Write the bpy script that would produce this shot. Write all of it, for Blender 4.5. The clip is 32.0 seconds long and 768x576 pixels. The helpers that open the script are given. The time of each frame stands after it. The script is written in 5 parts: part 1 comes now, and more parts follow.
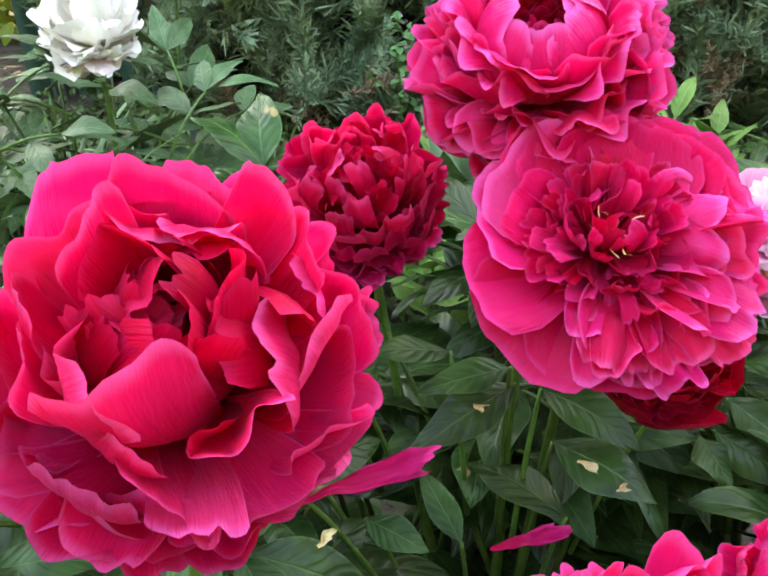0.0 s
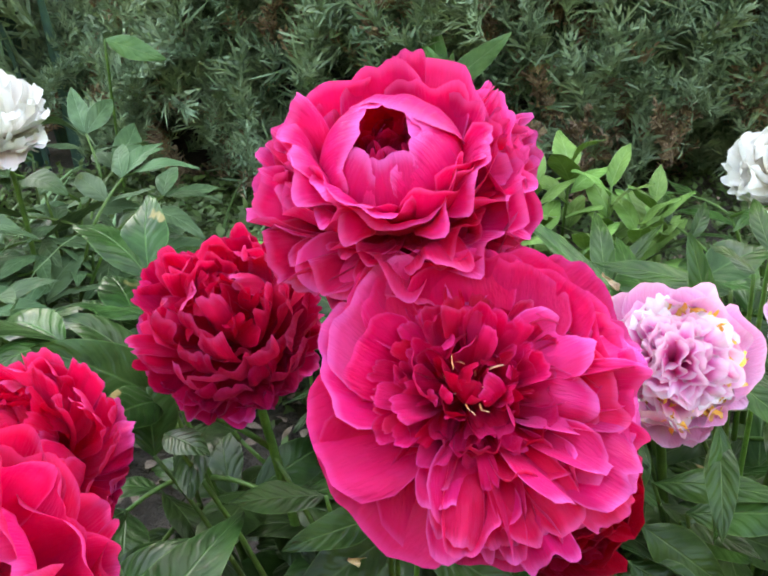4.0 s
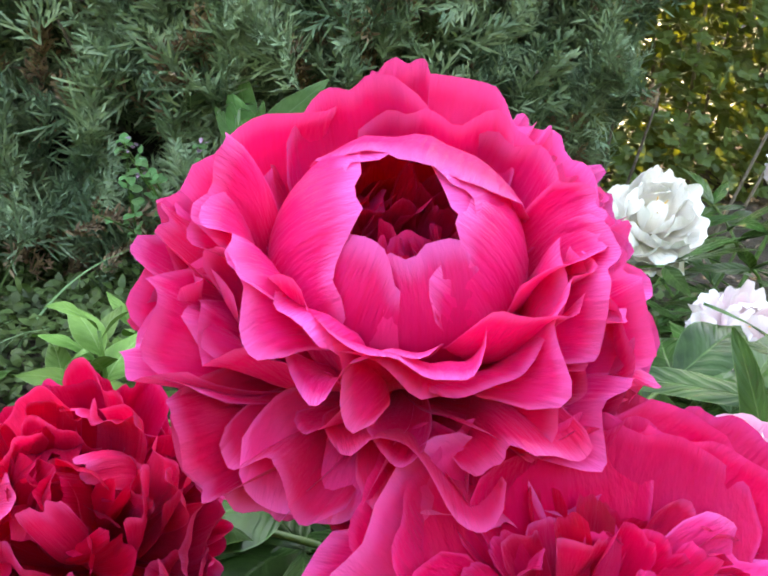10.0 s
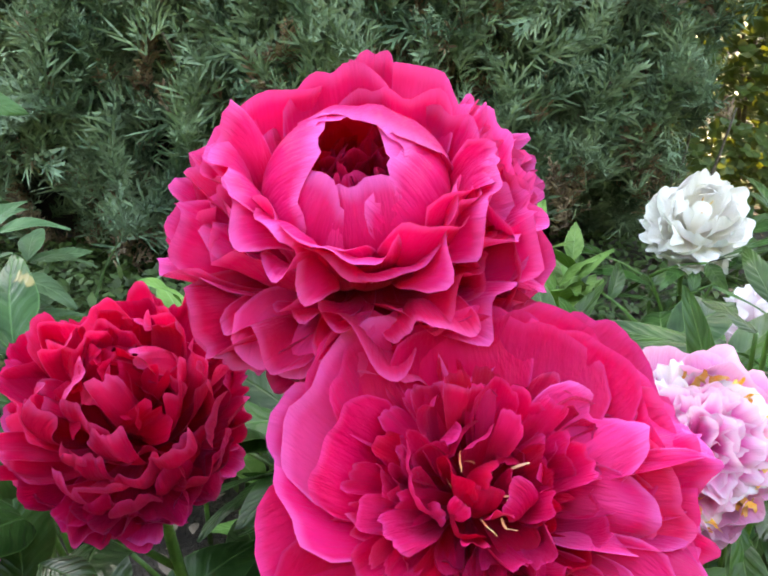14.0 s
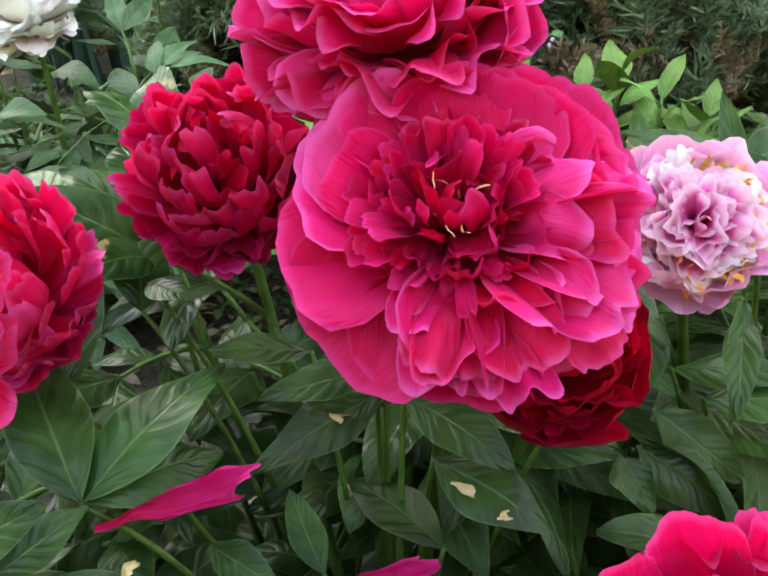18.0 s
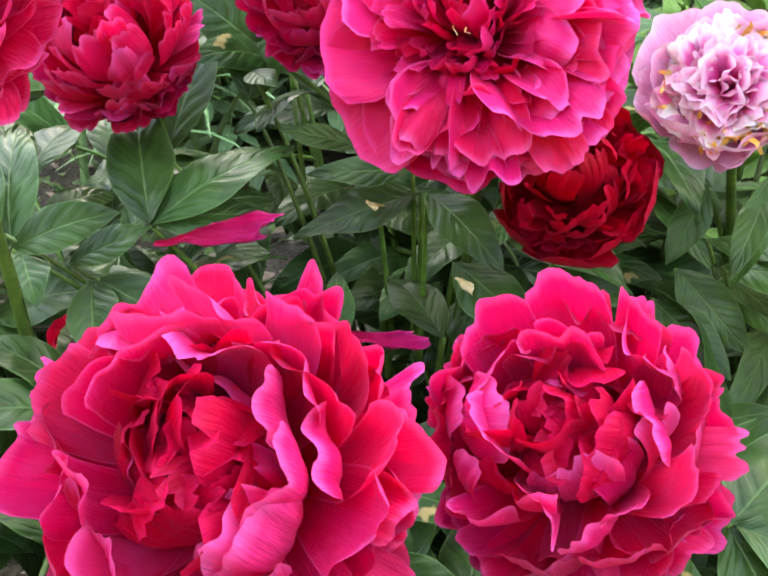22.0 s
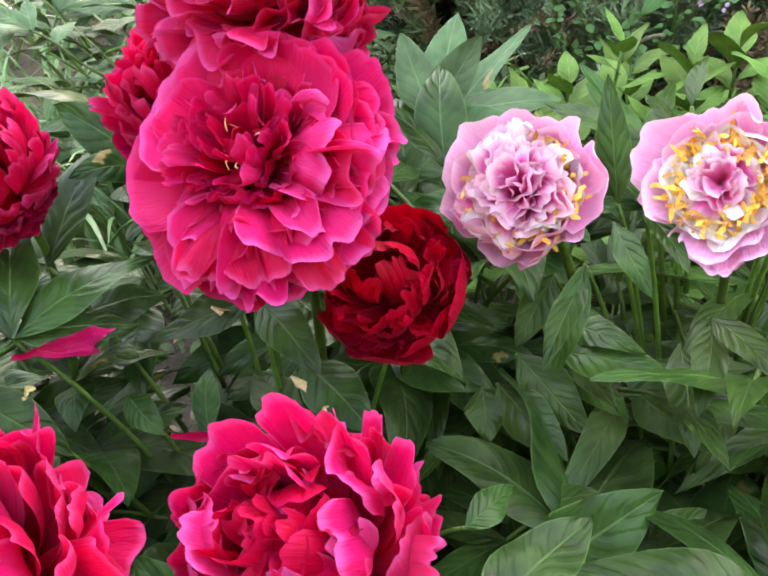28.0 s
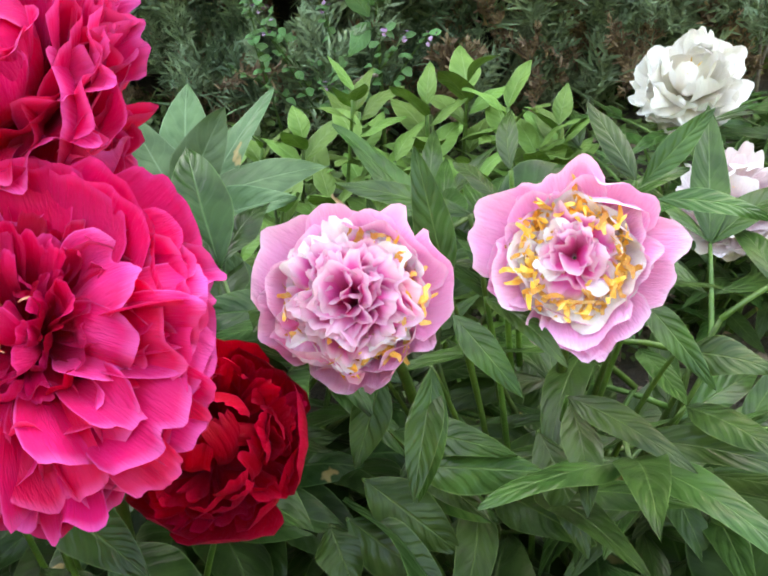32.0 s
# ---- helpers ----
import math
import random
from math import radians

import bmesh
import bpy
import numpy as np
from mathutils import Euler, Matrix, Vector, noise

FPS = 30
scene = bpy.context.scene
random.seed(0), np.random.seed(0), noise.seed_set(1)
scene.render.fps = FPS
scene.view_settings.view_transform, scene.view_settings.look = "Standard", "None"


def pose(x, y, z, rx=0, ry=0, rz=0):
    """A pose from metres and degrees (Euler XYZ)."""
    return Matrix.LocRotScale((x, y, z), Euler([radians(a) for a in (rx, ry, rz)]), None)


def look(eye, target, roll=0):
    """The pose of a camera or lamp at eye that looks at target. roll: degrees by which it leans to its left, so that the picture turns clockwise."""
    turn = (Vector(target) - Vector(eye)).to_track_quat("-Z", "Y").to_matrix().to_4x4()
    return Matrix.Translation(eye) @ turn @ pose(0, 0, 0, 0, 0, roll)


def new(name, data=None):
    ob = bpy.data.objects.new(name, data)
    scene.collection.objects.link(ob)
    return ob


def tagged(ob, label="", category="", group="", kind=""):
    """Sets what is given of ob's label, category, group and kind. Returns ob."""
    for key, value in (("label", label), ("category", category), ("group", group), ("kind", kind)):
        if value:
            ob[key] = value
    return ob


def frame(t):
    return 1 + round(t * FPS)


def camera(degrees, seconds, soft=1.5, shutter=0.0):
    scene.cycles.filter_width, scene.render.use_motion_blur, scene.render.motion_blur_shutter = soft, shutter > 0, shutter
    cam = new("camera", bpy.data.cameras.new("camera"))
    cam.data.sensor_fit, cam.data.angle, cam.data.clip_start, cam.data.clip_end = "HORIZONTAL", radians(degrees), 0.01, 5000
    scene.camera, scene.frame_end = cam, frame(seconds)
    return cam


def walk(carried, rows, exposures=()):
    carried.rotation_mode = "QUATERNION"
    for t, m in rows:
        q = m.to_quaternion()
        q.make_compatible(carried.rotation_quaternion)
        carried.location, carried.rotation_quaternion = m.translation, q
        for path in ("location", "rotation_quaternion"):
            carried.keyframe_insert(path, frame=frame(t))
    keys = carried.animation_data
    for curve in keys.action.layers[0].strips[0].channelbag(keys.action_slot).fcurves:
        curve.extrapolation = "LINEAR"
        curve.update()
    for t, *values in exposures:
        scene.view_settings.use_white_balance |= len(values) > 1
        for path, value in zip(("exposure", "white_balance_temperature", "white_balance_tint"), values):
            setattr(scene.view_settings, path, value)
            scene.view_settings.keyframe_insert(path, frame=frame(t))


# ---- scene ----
cam = camera(43.2, 32.0, soft=2.0)
METRES, EYE, TILT, LEAN, TURN = 1.0, 0.67, -28.0, 0.3, 0.0
ROWS = [
    (0.0, 0.0, 0.0, 0.0, 0.0, 0.0, -0.0),
    (0.5, 0.017, -0.0056, 0.0034, -0.23, 0.31, 0.13),
    (1.0, 0.0343, -0.013, 0.0068, 0.39, 1.56, 0.91),
    (1.5, 0.0526, -0.011, 0.0082, 1.03, 2.53, 1.35),
    (2.0, 0.0641, -0.0052, 0.0179, 1.1, 2.51, 1.32),
    (2.5, 0.0692, 0.0032, 0.025, 0.95, 2.52, 1.89),
    (4.5, 0.0595, 0.0697, 0.059, -2.18, 2.43, 2.61),
    (5.0, 0.0506, 0.0966, 0.0702, -4.18, 2.7, 3.52),
    (5.5, 0.0364, 0.1239, 0.0818, -5.65, 4.77, 3.88),
    (6.0, 0.0292, 0.1475, 0.0927, -6.89, 5.29, 4.76),
    (6.5, 0.0237, 0.1673, 0.097, -8.26, 5.14, 5.24),
    (7.0, 0.0201, 0.1868, 0.1001, -10.05, 4.93, 5.56),
    (7.5, 0.0197, 0.1982, 0.1005, -11.24, 4.77, 5.9),
    (8.0, 0.0163, 0.2095, 0.1005, -12.06, 4.64, 5.87),
    (8.5, 0.0137, 0.2232, 0.0975, -12.87, 4.47, 5.86),
    (9.0, 0.0139, 0.2331, 0.0953, -13.52, 4.37, 5.84),
    (9.5, 0.014, 0.2402, 0.0949, -13.84, 4.34, 5.93),
    (10.0, 0.0129, 0.245, 0.0947, -14.13, 4.78, 6.06),
    (10.5, 0.0157, 0.2439, 0.0945, -14.44, 4.96, 6.07),
    (11.0, 0.0161, 0.2338, 0.0936, -14.69, 4.92, 6.16),
    (11.5, 0.0191, 0.2221, 0.0897, -14.4, 4.99, 6.08),
    (12.0, 0.0208, 0.2047, 0.0832, -13.42, 5.66, 5.66),
    (12.5, 0.0217, 0.1857, 0.0788, -11.71, 6.14, 5.3),
    (13.0, 0.0221, 0.1723, 0.0712, -10.37, 6.22, 4.71),
    (13.5, 0.0277, 0.1653, 0.0627, -9.3, 6.22, 4.14),
    (15.5, 0.0531, 0.1201, 0.0297, -5.04, 5.83, 2.88),
    (16.0, 0.0602, 0.1089, 0.0166, -3.79, 5.42, 1.73),
    (16.5, 0.0688, 0.1003, 0.0088, -2.92, 4.69, 1.18),
    (17.0, 0.0753, 0.0895, 0.0037, -0.71, 2.76, 0.88),
    (17.5, 0.0833, 0.0848, -0.0007, 1.5, 1.05, 0.21),
    (18.0, 0.0955, 0.0821, -0.0054, 2.81, 0.03, -0.3),
    (18.5, 0.1113, 0.0749, -0.0177, 4.36, -0.99, -1.56),
    (19.0, 0.1279, 0.0682, -0.0242, 5.53, -1.98, -2.09),
    (19.5, 0.1355, 0.0593, -0.0299, 7.28, -2.19, -3.47),
    (20.0, 0.1499, 0.0444, -0.0335, 9.63, -2.5, -5.53),
    (20.5, 0.1636, 0.0322, -0.0384, 11.49, -2.88, -6.84),
    (21.0, 0.1749, 0.029, -0.0475, 13.06, -3.95, -8.44),
    (21.5, 0.1831, 0.0305, -0.0494, 14.54, -5.08, -10.09),
    (22.0, 0.1973, 0.0281, -0.0514, 15.76, -6.3, -10.86),
    (22.5, 0.2081, 0.025, -0.0522, 17.31, -8.65, -11.59),
    (23.0, 0.2215, 0.0229, -0.0493, 18.15, -10.33, -11.9),
    (23.5, 0.2303, 0.0205, -0.0486, 19.21, -11.41, -11.98),
    (24.0, 0.244, 0.0218, -0.0478, 20.48, -12.07, -12.36),
    (24.5, 0.2541, 0.0224, -0.0463, 21.83, -12.37, -12.25),
    (26.5, 0.3058, 0.0291, -0.0192, 21.8, -9.6, -9.62),
    (27.0, 0.3092, 0.0346, -0.0062, 20.38, -7.18, -8.53),
    (27.5, 0.3162, 0.0348, -0.0021, 19.89, -5.63, -8.42),
    (28.0, 0.3197, 0.0342, 0.0047, 19.47, -4.58, -7.82),
    (28.5, 0.3019, 0.0474, 0.0203, 18.31, -3.45, -6.6),
    (29.0, 0.2827, 0.0662, 0.0334, 14.9, -2.82, -5.01),
    (29.5, 0.2719, 0.0835, 0.0387, 11.0, -2.62, -2.81),
    (30.0, 0.2579, 0.0956, 0.0423, 7.43, -2.42, -0.9),
    (30.5, 0.2473, 0.1022, 0.0414, 4.93, -2.2, 0.98),
    (31.0, 0.2392, 0.105, 0.0409, 4.4, -1.75, 1.4),
    (31.5, 0.2346, 0.0979, 0.0405, 3.37, -1.33, 1.31),
    (32.0, 0.2459, 0.1153, 0.0394, 2.16, -1.38, 1.73),
]
walk(cam, [(t, pose(0, 0, EYE, TILT, LEAN, TURN) @ pose(METRES * x, METRES * y, METRES * z, 90 + pitch, roll, yaw)) for t, x, y, z, yaw, pitch, roll in ROWS],
     exposures=[(0.0, 4.25, 9700, 10), (5.0, 4.15, 9700, 10), (13.0, 4.15, 9200, 10), (16.0, 4.02, 9500, 10), (18.5, 4.05, 10200, 10), (20.0, 4.25, 10300, 10), (22.0, 4.45, 10300, 10), (24.0, 4.66, 10500, 10), (28.0, 4.22, 10800, 10), (32.0, 4.15, 10600, 10)])

# ---- light ----
SUN_ELEVATION, SUN_TURN = 27.0, 8.0
world = bpy.data.worlds.new("world")
scene.world = world
world.use_nodes = True
wt = world.node_tree
wt.nodes.clear()
sky = wt.nodes.new("ShaderNodeTexSky")
sky.sky_type, sky.sun_disc = "NISHITA", False
sky.sun_elevation, sky.sun_rotation = radians(SUN_ELEVATION), radians(SUN_TURN)
sky.air_density, sky.dust_density, sky.ozone_density = 1.0, 2.0, 1.0
wbg, wout = wt.nodes.new("ShaderNodeBackground"), wt.nodes.new("ShaderNodeOutputWorld")
wbg.inputs[1].default_value = 0.15
wt.links.new(sky.outputs[0], wbg.inputs[0])
wt.links.new(wbg.outputs[0], wout.inputs[0])
sun = new("sun", bpy.data.lights.new("sun", "SUN"))
sun.data.energy, sun.data.angle, sun.data.color = 2.0, radians(0.6), (1.0, 0.92, 0.78)
sun_way = Vector((math.sin(radians(SUN_TURN)) * math.cos(radians(SUN_ELEVATION)), math.cos(radians(SUN_TURN)) * math.cos(radians(SUN_ELEVATION)), math.sin(radians(SUN_ELEVATION))))
sun.matrix_world = look(sun_way * 20, (0, 0, 0))

# ---- materials ----
def material(name):
    m = bpy.data.materials.new(name)
    m.use_nodes = True
    t = m.node_tree
    t.nodes.clear()
    return m, t, t.nodes.new("ShaderNodeOutputMaterial")


def calc(t, op, a, b=None, c=None):
    n = t.nodes.new("ShaderNodeMath")
    n.operation = op
    for k, v in enumerate((a, b, c)):
        if v is None:
            continue
        if isinstance(v, (int, float)):
            n.inputs[k].default_value = v
        else:
            t.links.new(v, n.inputs[k])
    return n.outputs[0]


def mix(t, fac, a, b, kind="MIX"):
    n = t.nodes.new("ShaderNodeMix")
    n.data_type, n.blend_type = "RGBA", kind
    for k, v in ((0, fac), (6, a), (7, b)):
        if isinstance(v, (int, float)):
            n.inputs[k].default_value = v
        elif isinstance(v, (tuple, list)):
            n.inputs[k].default_value = (*v, 1.0)
        else:
            t.links.new(v, n.inputs[k])
    return n.outputs[2]


def ramp(t, fac, lo, hi, a=0.0, b=1.0):
    n = t.nodes.new("ShaderNodeMapRange")
    n.interpolation_type = "SMOOTHSTEP"
    for k, v in ((1, lo), (2, hi), (3, a), (4, b)):
        n.inputs[k].default_value = v
    t.links.new(fac, n.inputs[0])
    return n.outputs[0]


def noise_tex(t, vector, scale, detail=3.0, rough=0.55):
    n = t.nodes.new("ShaderNodeTexNoise")
    n.inputs["Scale"].default_value, n.inputs["Detail"].default_value, n.inputs["Roughness"].default_value = scale, detail, rough
    if vector is not None:
        t.links.new(vector, n.inputs["Vector"])
    return n.outputs["Fac"]


def stretch(t, vector, scale):
    n = t.nodes.new("ShaderNodeMapping")
    n.inputs["Scale"].default_value = scale
    t.links.new(vector, n.inputs["Vector"])
    return n.outputs[0]


def surface(t, out, colour, rough, bump=None, strength=0.3, distance=0.001, translucent=0.0, lit_back=None, sheen=0.0, sheen_tint=(1, 1, 1), gloss=0.5):
    p = t.nodes.new("ShaderNodeBsdfPrincipled")
    for key, v in (("Base Color", colour), ("Roughness", rough)):
        if isinstance(v, tuple):
            p.inputs[key].default_value = (*v, 1.0)
        elif isinstance(v, (int, float)):
            p.inputs[key].default_value = v
        else:
            t.links.new(v, p.inputs[key])
    p.inputs["Specular IOR Level"].default_value = gloss
    p.inputs["Sheen Weight"].default_value, p.inputs["Sheen Roughness"].default_value = sheen, 0.4
    p.inputs["Sheen Tint"].default_value = (*sheen_tint, 1.0)
    if bump is not None:
        b = t.nodes.new("ShaderNodeBump")
        b.inputs["Strength"].default_value, b.inputs["Distance"].default_value = strength, distance
        t.links.new(bump, b.inputs["Height"])
        t.links.new(b.outputs[0], p.inputs["Normal"])
    shader = p.outputs[0]
    if translucent > 0:
        tr = t.nodes.new("ShaderNodeBsdfTranslucent")
        t.links.new(lit_back if lit_back is not None else colour, tr.inputs[0])
        ms = t.nodes.new("ShaderNodeMixShader")
        ms.inputs[0].default_value = translucent
        t.links.new(shader, ms.inputs[1])
        t.links.new(tr.outputs[0], ms.inputs[2])
        shader = ms.outputs[0]
    t.links.new(shader, out.inputs[0])


def uv_axes(t):
    uv = t.nodes.new("ShaderNodeTexCoord")
    sep = t.nodes.new("ShaderNodeSeparateXYZ")
    t.links.new(uv.outputs["UV"], sep.inputs[0])
    across = calc(t, "ABSOLUTE", calc(t, "MULTIPLY_ADD", sep.outputs[1], 2.0, -1.0))
    return uv, sep.outputs[0], across


def own(t):
    return t.nodes.new("ShaderNodeObjectInfo").outputs["Random"]


def petal_material(name, body, foot, rim, rim_from=0.86, translucent=0.28, sheen=0.25, sheen_tint=(0.95, 0.25, 0.80), spread=0.25, rough=0.45, lit_back=None, gloss=0.14, rim_mix=0.42):
    """Silky petal: foot colour at the base, fine veins along its length, a paler rim."""
    m, t, out = material(name)
    uv, along, across = uv_axes(t)
    veins = noise_tex(t, stretch(t, uv.outputs["UV"], (1.2, 34.0, 1.0)), 1.0, 2.0)
    cloud = noise_tex(t, uv.outputs["Object"], 60.0, 2.0)
    c = mix(t, ramp(t, along, 0.15, 0.95), foot, body)
    c = mix(t, calc(t, "MULTIPLY", ramp(t, veins, 0.45, 0.75), 0.22), c, foot)
    c = mix(t, calc(t, "MULTIPLY", ramp(t, cloud, 0.5, 0.8), 0.12), c, rim)
    paler = ramp(t, calc(t, "FRACT", calc(t, "MULTIPLY", own(t), 7.13)), 0.55, 1.0)
    c = mix(t, calc(t, "MULTIPLY", paler, 0.16), c, rim)
    # pale rim; on the crimsons its lilac also paints highlights along thin edges
    edge = calc(t, "MAXIMUM", ramp(t, along, rim_from, 1.0), ramp(t, across, rim_from + 0.04, 1.0))
    c = mix(t, calc(t, "MULTIPLY", edge, rim_mix), c, rim)
    h = t.nodes.new("ShaderNodeHueSaturation")
    t.links.new(calc(t, "MULTIPLY_ADD", own(t), 2 * spread, 1.0 - spread), h.inputs["Value"])
    t.links.new(c, h.inputs["Color"])
    back = mix(t, 0.6, h.outputs[0], lit_back) if lit_back else None
    crumple = noise_tex(t, stretch(t, uv.outputs["UV"], (2.0, 7.0, 1.0)), 2.0, 3.0)
    crease = noise_tex(t, stretch(t, uv.outputs["UV"], (5.0, 13.0, 1.0)), 2.2, 3.0, 0.6)
    relief = calc(t, "ADD", calc(t, "MULTIPLY", veins, 0.4), calc(t, "ADD", calc(t, "MULTIPLY", crumple, 2.4), calc(t, "MULTIPLY", crease, 1.3)))
    surface(t, out, h.outputs[0], rough, relief, 0.55, 0.0011, translucent, back, sheen, sheen_tint, gloss)
    return m


def leaf_material(name, dark, light, vein, translucent=0.07, rough=0.42, pairs=7.0, spread=0.3, gloss=0.5, blight=True, glow=(0.10, 0.22, 0.02)):
    """Leaf blade: pale midrib, sunken side veins, blotches and a few dry spots."""
    m, t, out = material(name)
    uv, along, across = uv_axes(t)
    blot = noise_tex(t, uv.outputs["Object"], 45.0, 3.0)
    wave = calc(t, "SINE", calc(t, "MULTIPLY", calc(t, "SUBTRACT", along, calc(t, "MULTIPLY_ADD", blot, 0.16, calc(t, "MULTIPLY", across, 0.24))), pairs * 6.283))
    sunk = ramp(t, wave, 0.78, 1.0)
    mid = ramp(t, across, 0.0, 0.07, 1.0, 0.0)
    fine = noise_tex(t, uv.outputs["Object"], 380.0, 2.0)
    c = mix(t, ramp(t, blot, 0.35, 0.7), dark, light)
    c = mix(t, calc(t, "MULTIPLY", sunk, 0.06), c, vein)
    c = mix(t, calc(t, "MULTIPLY", mid, 0.45), c, vein)
    c = mix(t, calc(t, "MULTIPLY", ramp(t, across, 0.93, 1.0), 0.5), c, vein)
    if blight:
        spots = noise_tex(t, uv.outputs["Object"], 26.0, 3.0)
        rnd = ramp(t, own(t), 0.90, 0.96)
        c = mix(t, calc(t, "MULTIPLY", ramp(t, spots, 0.68, 0.72), rnd), c, (0.30, 0.20, 0.09))
    h = t.nodes.new("ShaderNodeHueSaturation")
    t.links.new(calc(t, "MULTIPLY_ADD", own(t), 2 * spread, 1.0 - spread), h.inputs["Value"])
    t.links.new(calc(t, "MULTIPLY_ADD", own(t), 0.03, 0.485), h.inputs["Hue"])
    t.links.new(c, h.inputs["Color"])
    height = calc(t, "SUBTRACT", calc(t, "MULTIPLY", fine, 0.12), calc(t, "ADD", calc(t, "MULTIPLY", ramp(t, wave, -0.6, 1.0), 0.7), mid))
    lit_back = mix(t, 0.6, h.outputs[0], glow)
    surface(t, out, h.outputs[0], rough, height, 0.42, 0.0011, translucent, lit_back, 0.0, (1, 1, 1), gloss)
    return m


def plain_material(name, a, b, rough=0.7, scale=30.0, bump=0.3, islands=False, translucent=0.0, distance=0.002, vary=0.7):
    """Two tones blotched at two scales, with fine relief."""
    m, t, out = material(name)
    tc = t.nodes.new("ShaderNodeTexCoord")
    big = noise_tex(t, tc.outputs["Object"], scale, 4.0)
    small = noise_tex(t, tc.outputs["Object"], scale * 7, 3.0)
    c = mix(t, ramp(t, big, 0.35, 0.65), a, b)
    c = mix(t, calc(t, "MULTIPLY", ramp(t, small, 0.45, 0.7), 0.4), c, tuple(v * 0.55 for v in a))
    rnd = t.nodes.new("ShaderNodeNewGeometry").outputs["Random Per Island"] if islands else own(t)
    h = t.nodes.new("ShaderNodeHueSaturation")
    t.links.new(calc(t, "MULTIPLY_ADD", rnd, vary, 1.0 - vary / 2), h.inputs["Value"])
    t.links.new(calc(t, "MULTIPLY_ADD", rnd, 0.03, 0.485), h.inputs["Hue"])
    t.links.new(c, h.inputs["Color"])
    surface(t, out, h.outputs[0], rough, small, bump, distance, translucent)
    return m


CRIMSON = petal_material("crimson_petal", (0.73, 0.010, 0.105), (0.70, 0.001, 0.022), (0.86, 0.16, 0.54), 0.92, gloss=0.12, rim_mix=0.45, sheen=0.09, lit_back=(0.88, 0.0, 0.05), translucent=0.36, spread=0.22)
# Magenta variant of the crimson; its lighter tone also stands for sky-lit petals.
LIT_MAGENTA = petal_material("lit_magenta_crimson_petal", (0.75, 0.012, 0.165), (0.71, 0.002, 0.028), (0.88, 0.18, 0.62), 0.91, gloss=0.12, rim_mix=0.48, sheen=0.10, lit_back=(0.88, 0.0, 0.06), translucent=0.34, spread=0.18)
DEEP = petal_material("deep_crimson_petal", (0.66, 0.004, 0.098), (0.54, 0.001, 0.018), (0.78, 0.07, 0.36), 0.93, gloss=0.12, rim_mix=0.38, translucent=0.28, sheen=0.08, lit_back=(0.7, 0.0, 0.02), spread=0.2)
HEART = petal_material("dark_red_heart_petal", (0.56, 0.002, 0.040), (0.40, 0.0005, 0.010), (0.68, 0.015, 0.14), 0.93, translucent=0.35, sheen=0.06, lit_back=(0.7, 0.0, 0.01))
SCARLET = petal_material("dark_scarlet_petal", (0.58, 0.002, 0.022), (0.42, 0.0006, 0.008), (0.68, 0.006, 0.07), 0.93, translucent=0.28, sheen=0.06, lit_back=(0.6, 0.0, 0.01))
PINK = petal_material("pink_petal", (0.96, 0.44, 0.72), (0.90, 0.14, 0.48), (0.98, 0.80, 0.90), translucent=0.24, spread=0.10, sheen=0.06)
# Magenta foot and white rim also carry inner shade and bright edges as colour.
PINK_HEART = petal_material("pink_heart_petal", (0.96, 0.22, 0.62), (0.93, 0.02, 0.37), (0.98, 0.93, 0.96), 0.72, 0.5, 0.0, spread=0.06, rim_mix=0.7)
PALE_PINK = petal_material("pale_pink_petal", (0.97, 0.86, 0.93), (0.95, 0.48, 0.76), (0.97, 0.94, 0.95), 0.66, 0.28, 0.0, spread=0.04, rim_mix=0.8)
WHITE = petal_material("white_petal", (0.98, 0.93, 0.90), (0.96, 0.87, 0.74), (0.98, 0.95, 0.93), translucent=0.08, sheen=0.0, spread=0.03)
BLUSH = petal_material("blush_petal", (0.90, 0.75, 0.78), (0.87, 0.58, 0.64), (0.93, 0.90, 0.90), translucent=0.16, sheen=0.0, spread=0.04)
FALLEN = petal_material("fallen_petal", (0.62, 0.006, 0.15), (0.54, 0.003, 0.06), (0.72, 0.06, 0.30), spread=0.1, sheen=0.1)
STAMEN = plain_material("golden_staminode", (0.93, 0.40, 0.05), (0.95, 0.62, 0.20), 0.6, 200.0, 0.1, translucent=0.2)
PISTIL = plain_material("pale_stamen", (0.80, 0.28, 0.16), (0.90, 0.55, 0.32), 0.6, 200.0, 0.1)
LEAF = leaf_material("peony_leaf", (0.012, 0.035, 0.008), (0.030, 0.072, 0.018), (0.10, 0.19, 0.06), rough=0.32, gloss=0.20)
LEAF_NARROW = leaf_material("narrow_peony_leaf", (0.019, 0.052, 0.011), (0.042, 0.096, 0.021), (0.15, 0.24, 0.08), rough=0.32, gloss=0.24)
LEAF_GREY = leaf_material("grey_green_leaf", (0.052, 0.102, 0.042), (0.084, 0.150, 0.064), (0.20, 0.30, 0.16), rough=0.5, gloss=0.26)
LEAF_PALE = leaf_material("pale_green_leaf", (0.10, 0.20, 0.04), (0.17, 0.29, 0.07), (0.32, 0.44, 0.18), rough=0.5, blight=False, gloss=0.26)
LEAF_WEED = leaf_material("weed_leaf", (0.09, 0.21, 0.075), (0.13, 0.27, 0.10), (0.28, 0.42, 0.22), rough=0.5, blight=False, gloss=0.26)
BLADE = leaf_material("grass_blade", (0.12, 0.22, 0.085), (0.20, 0.32, 0.145), (0.34, 0.50, 0.30), rough=0.45, pairs=0.0, blight=False, gloss=0.26)
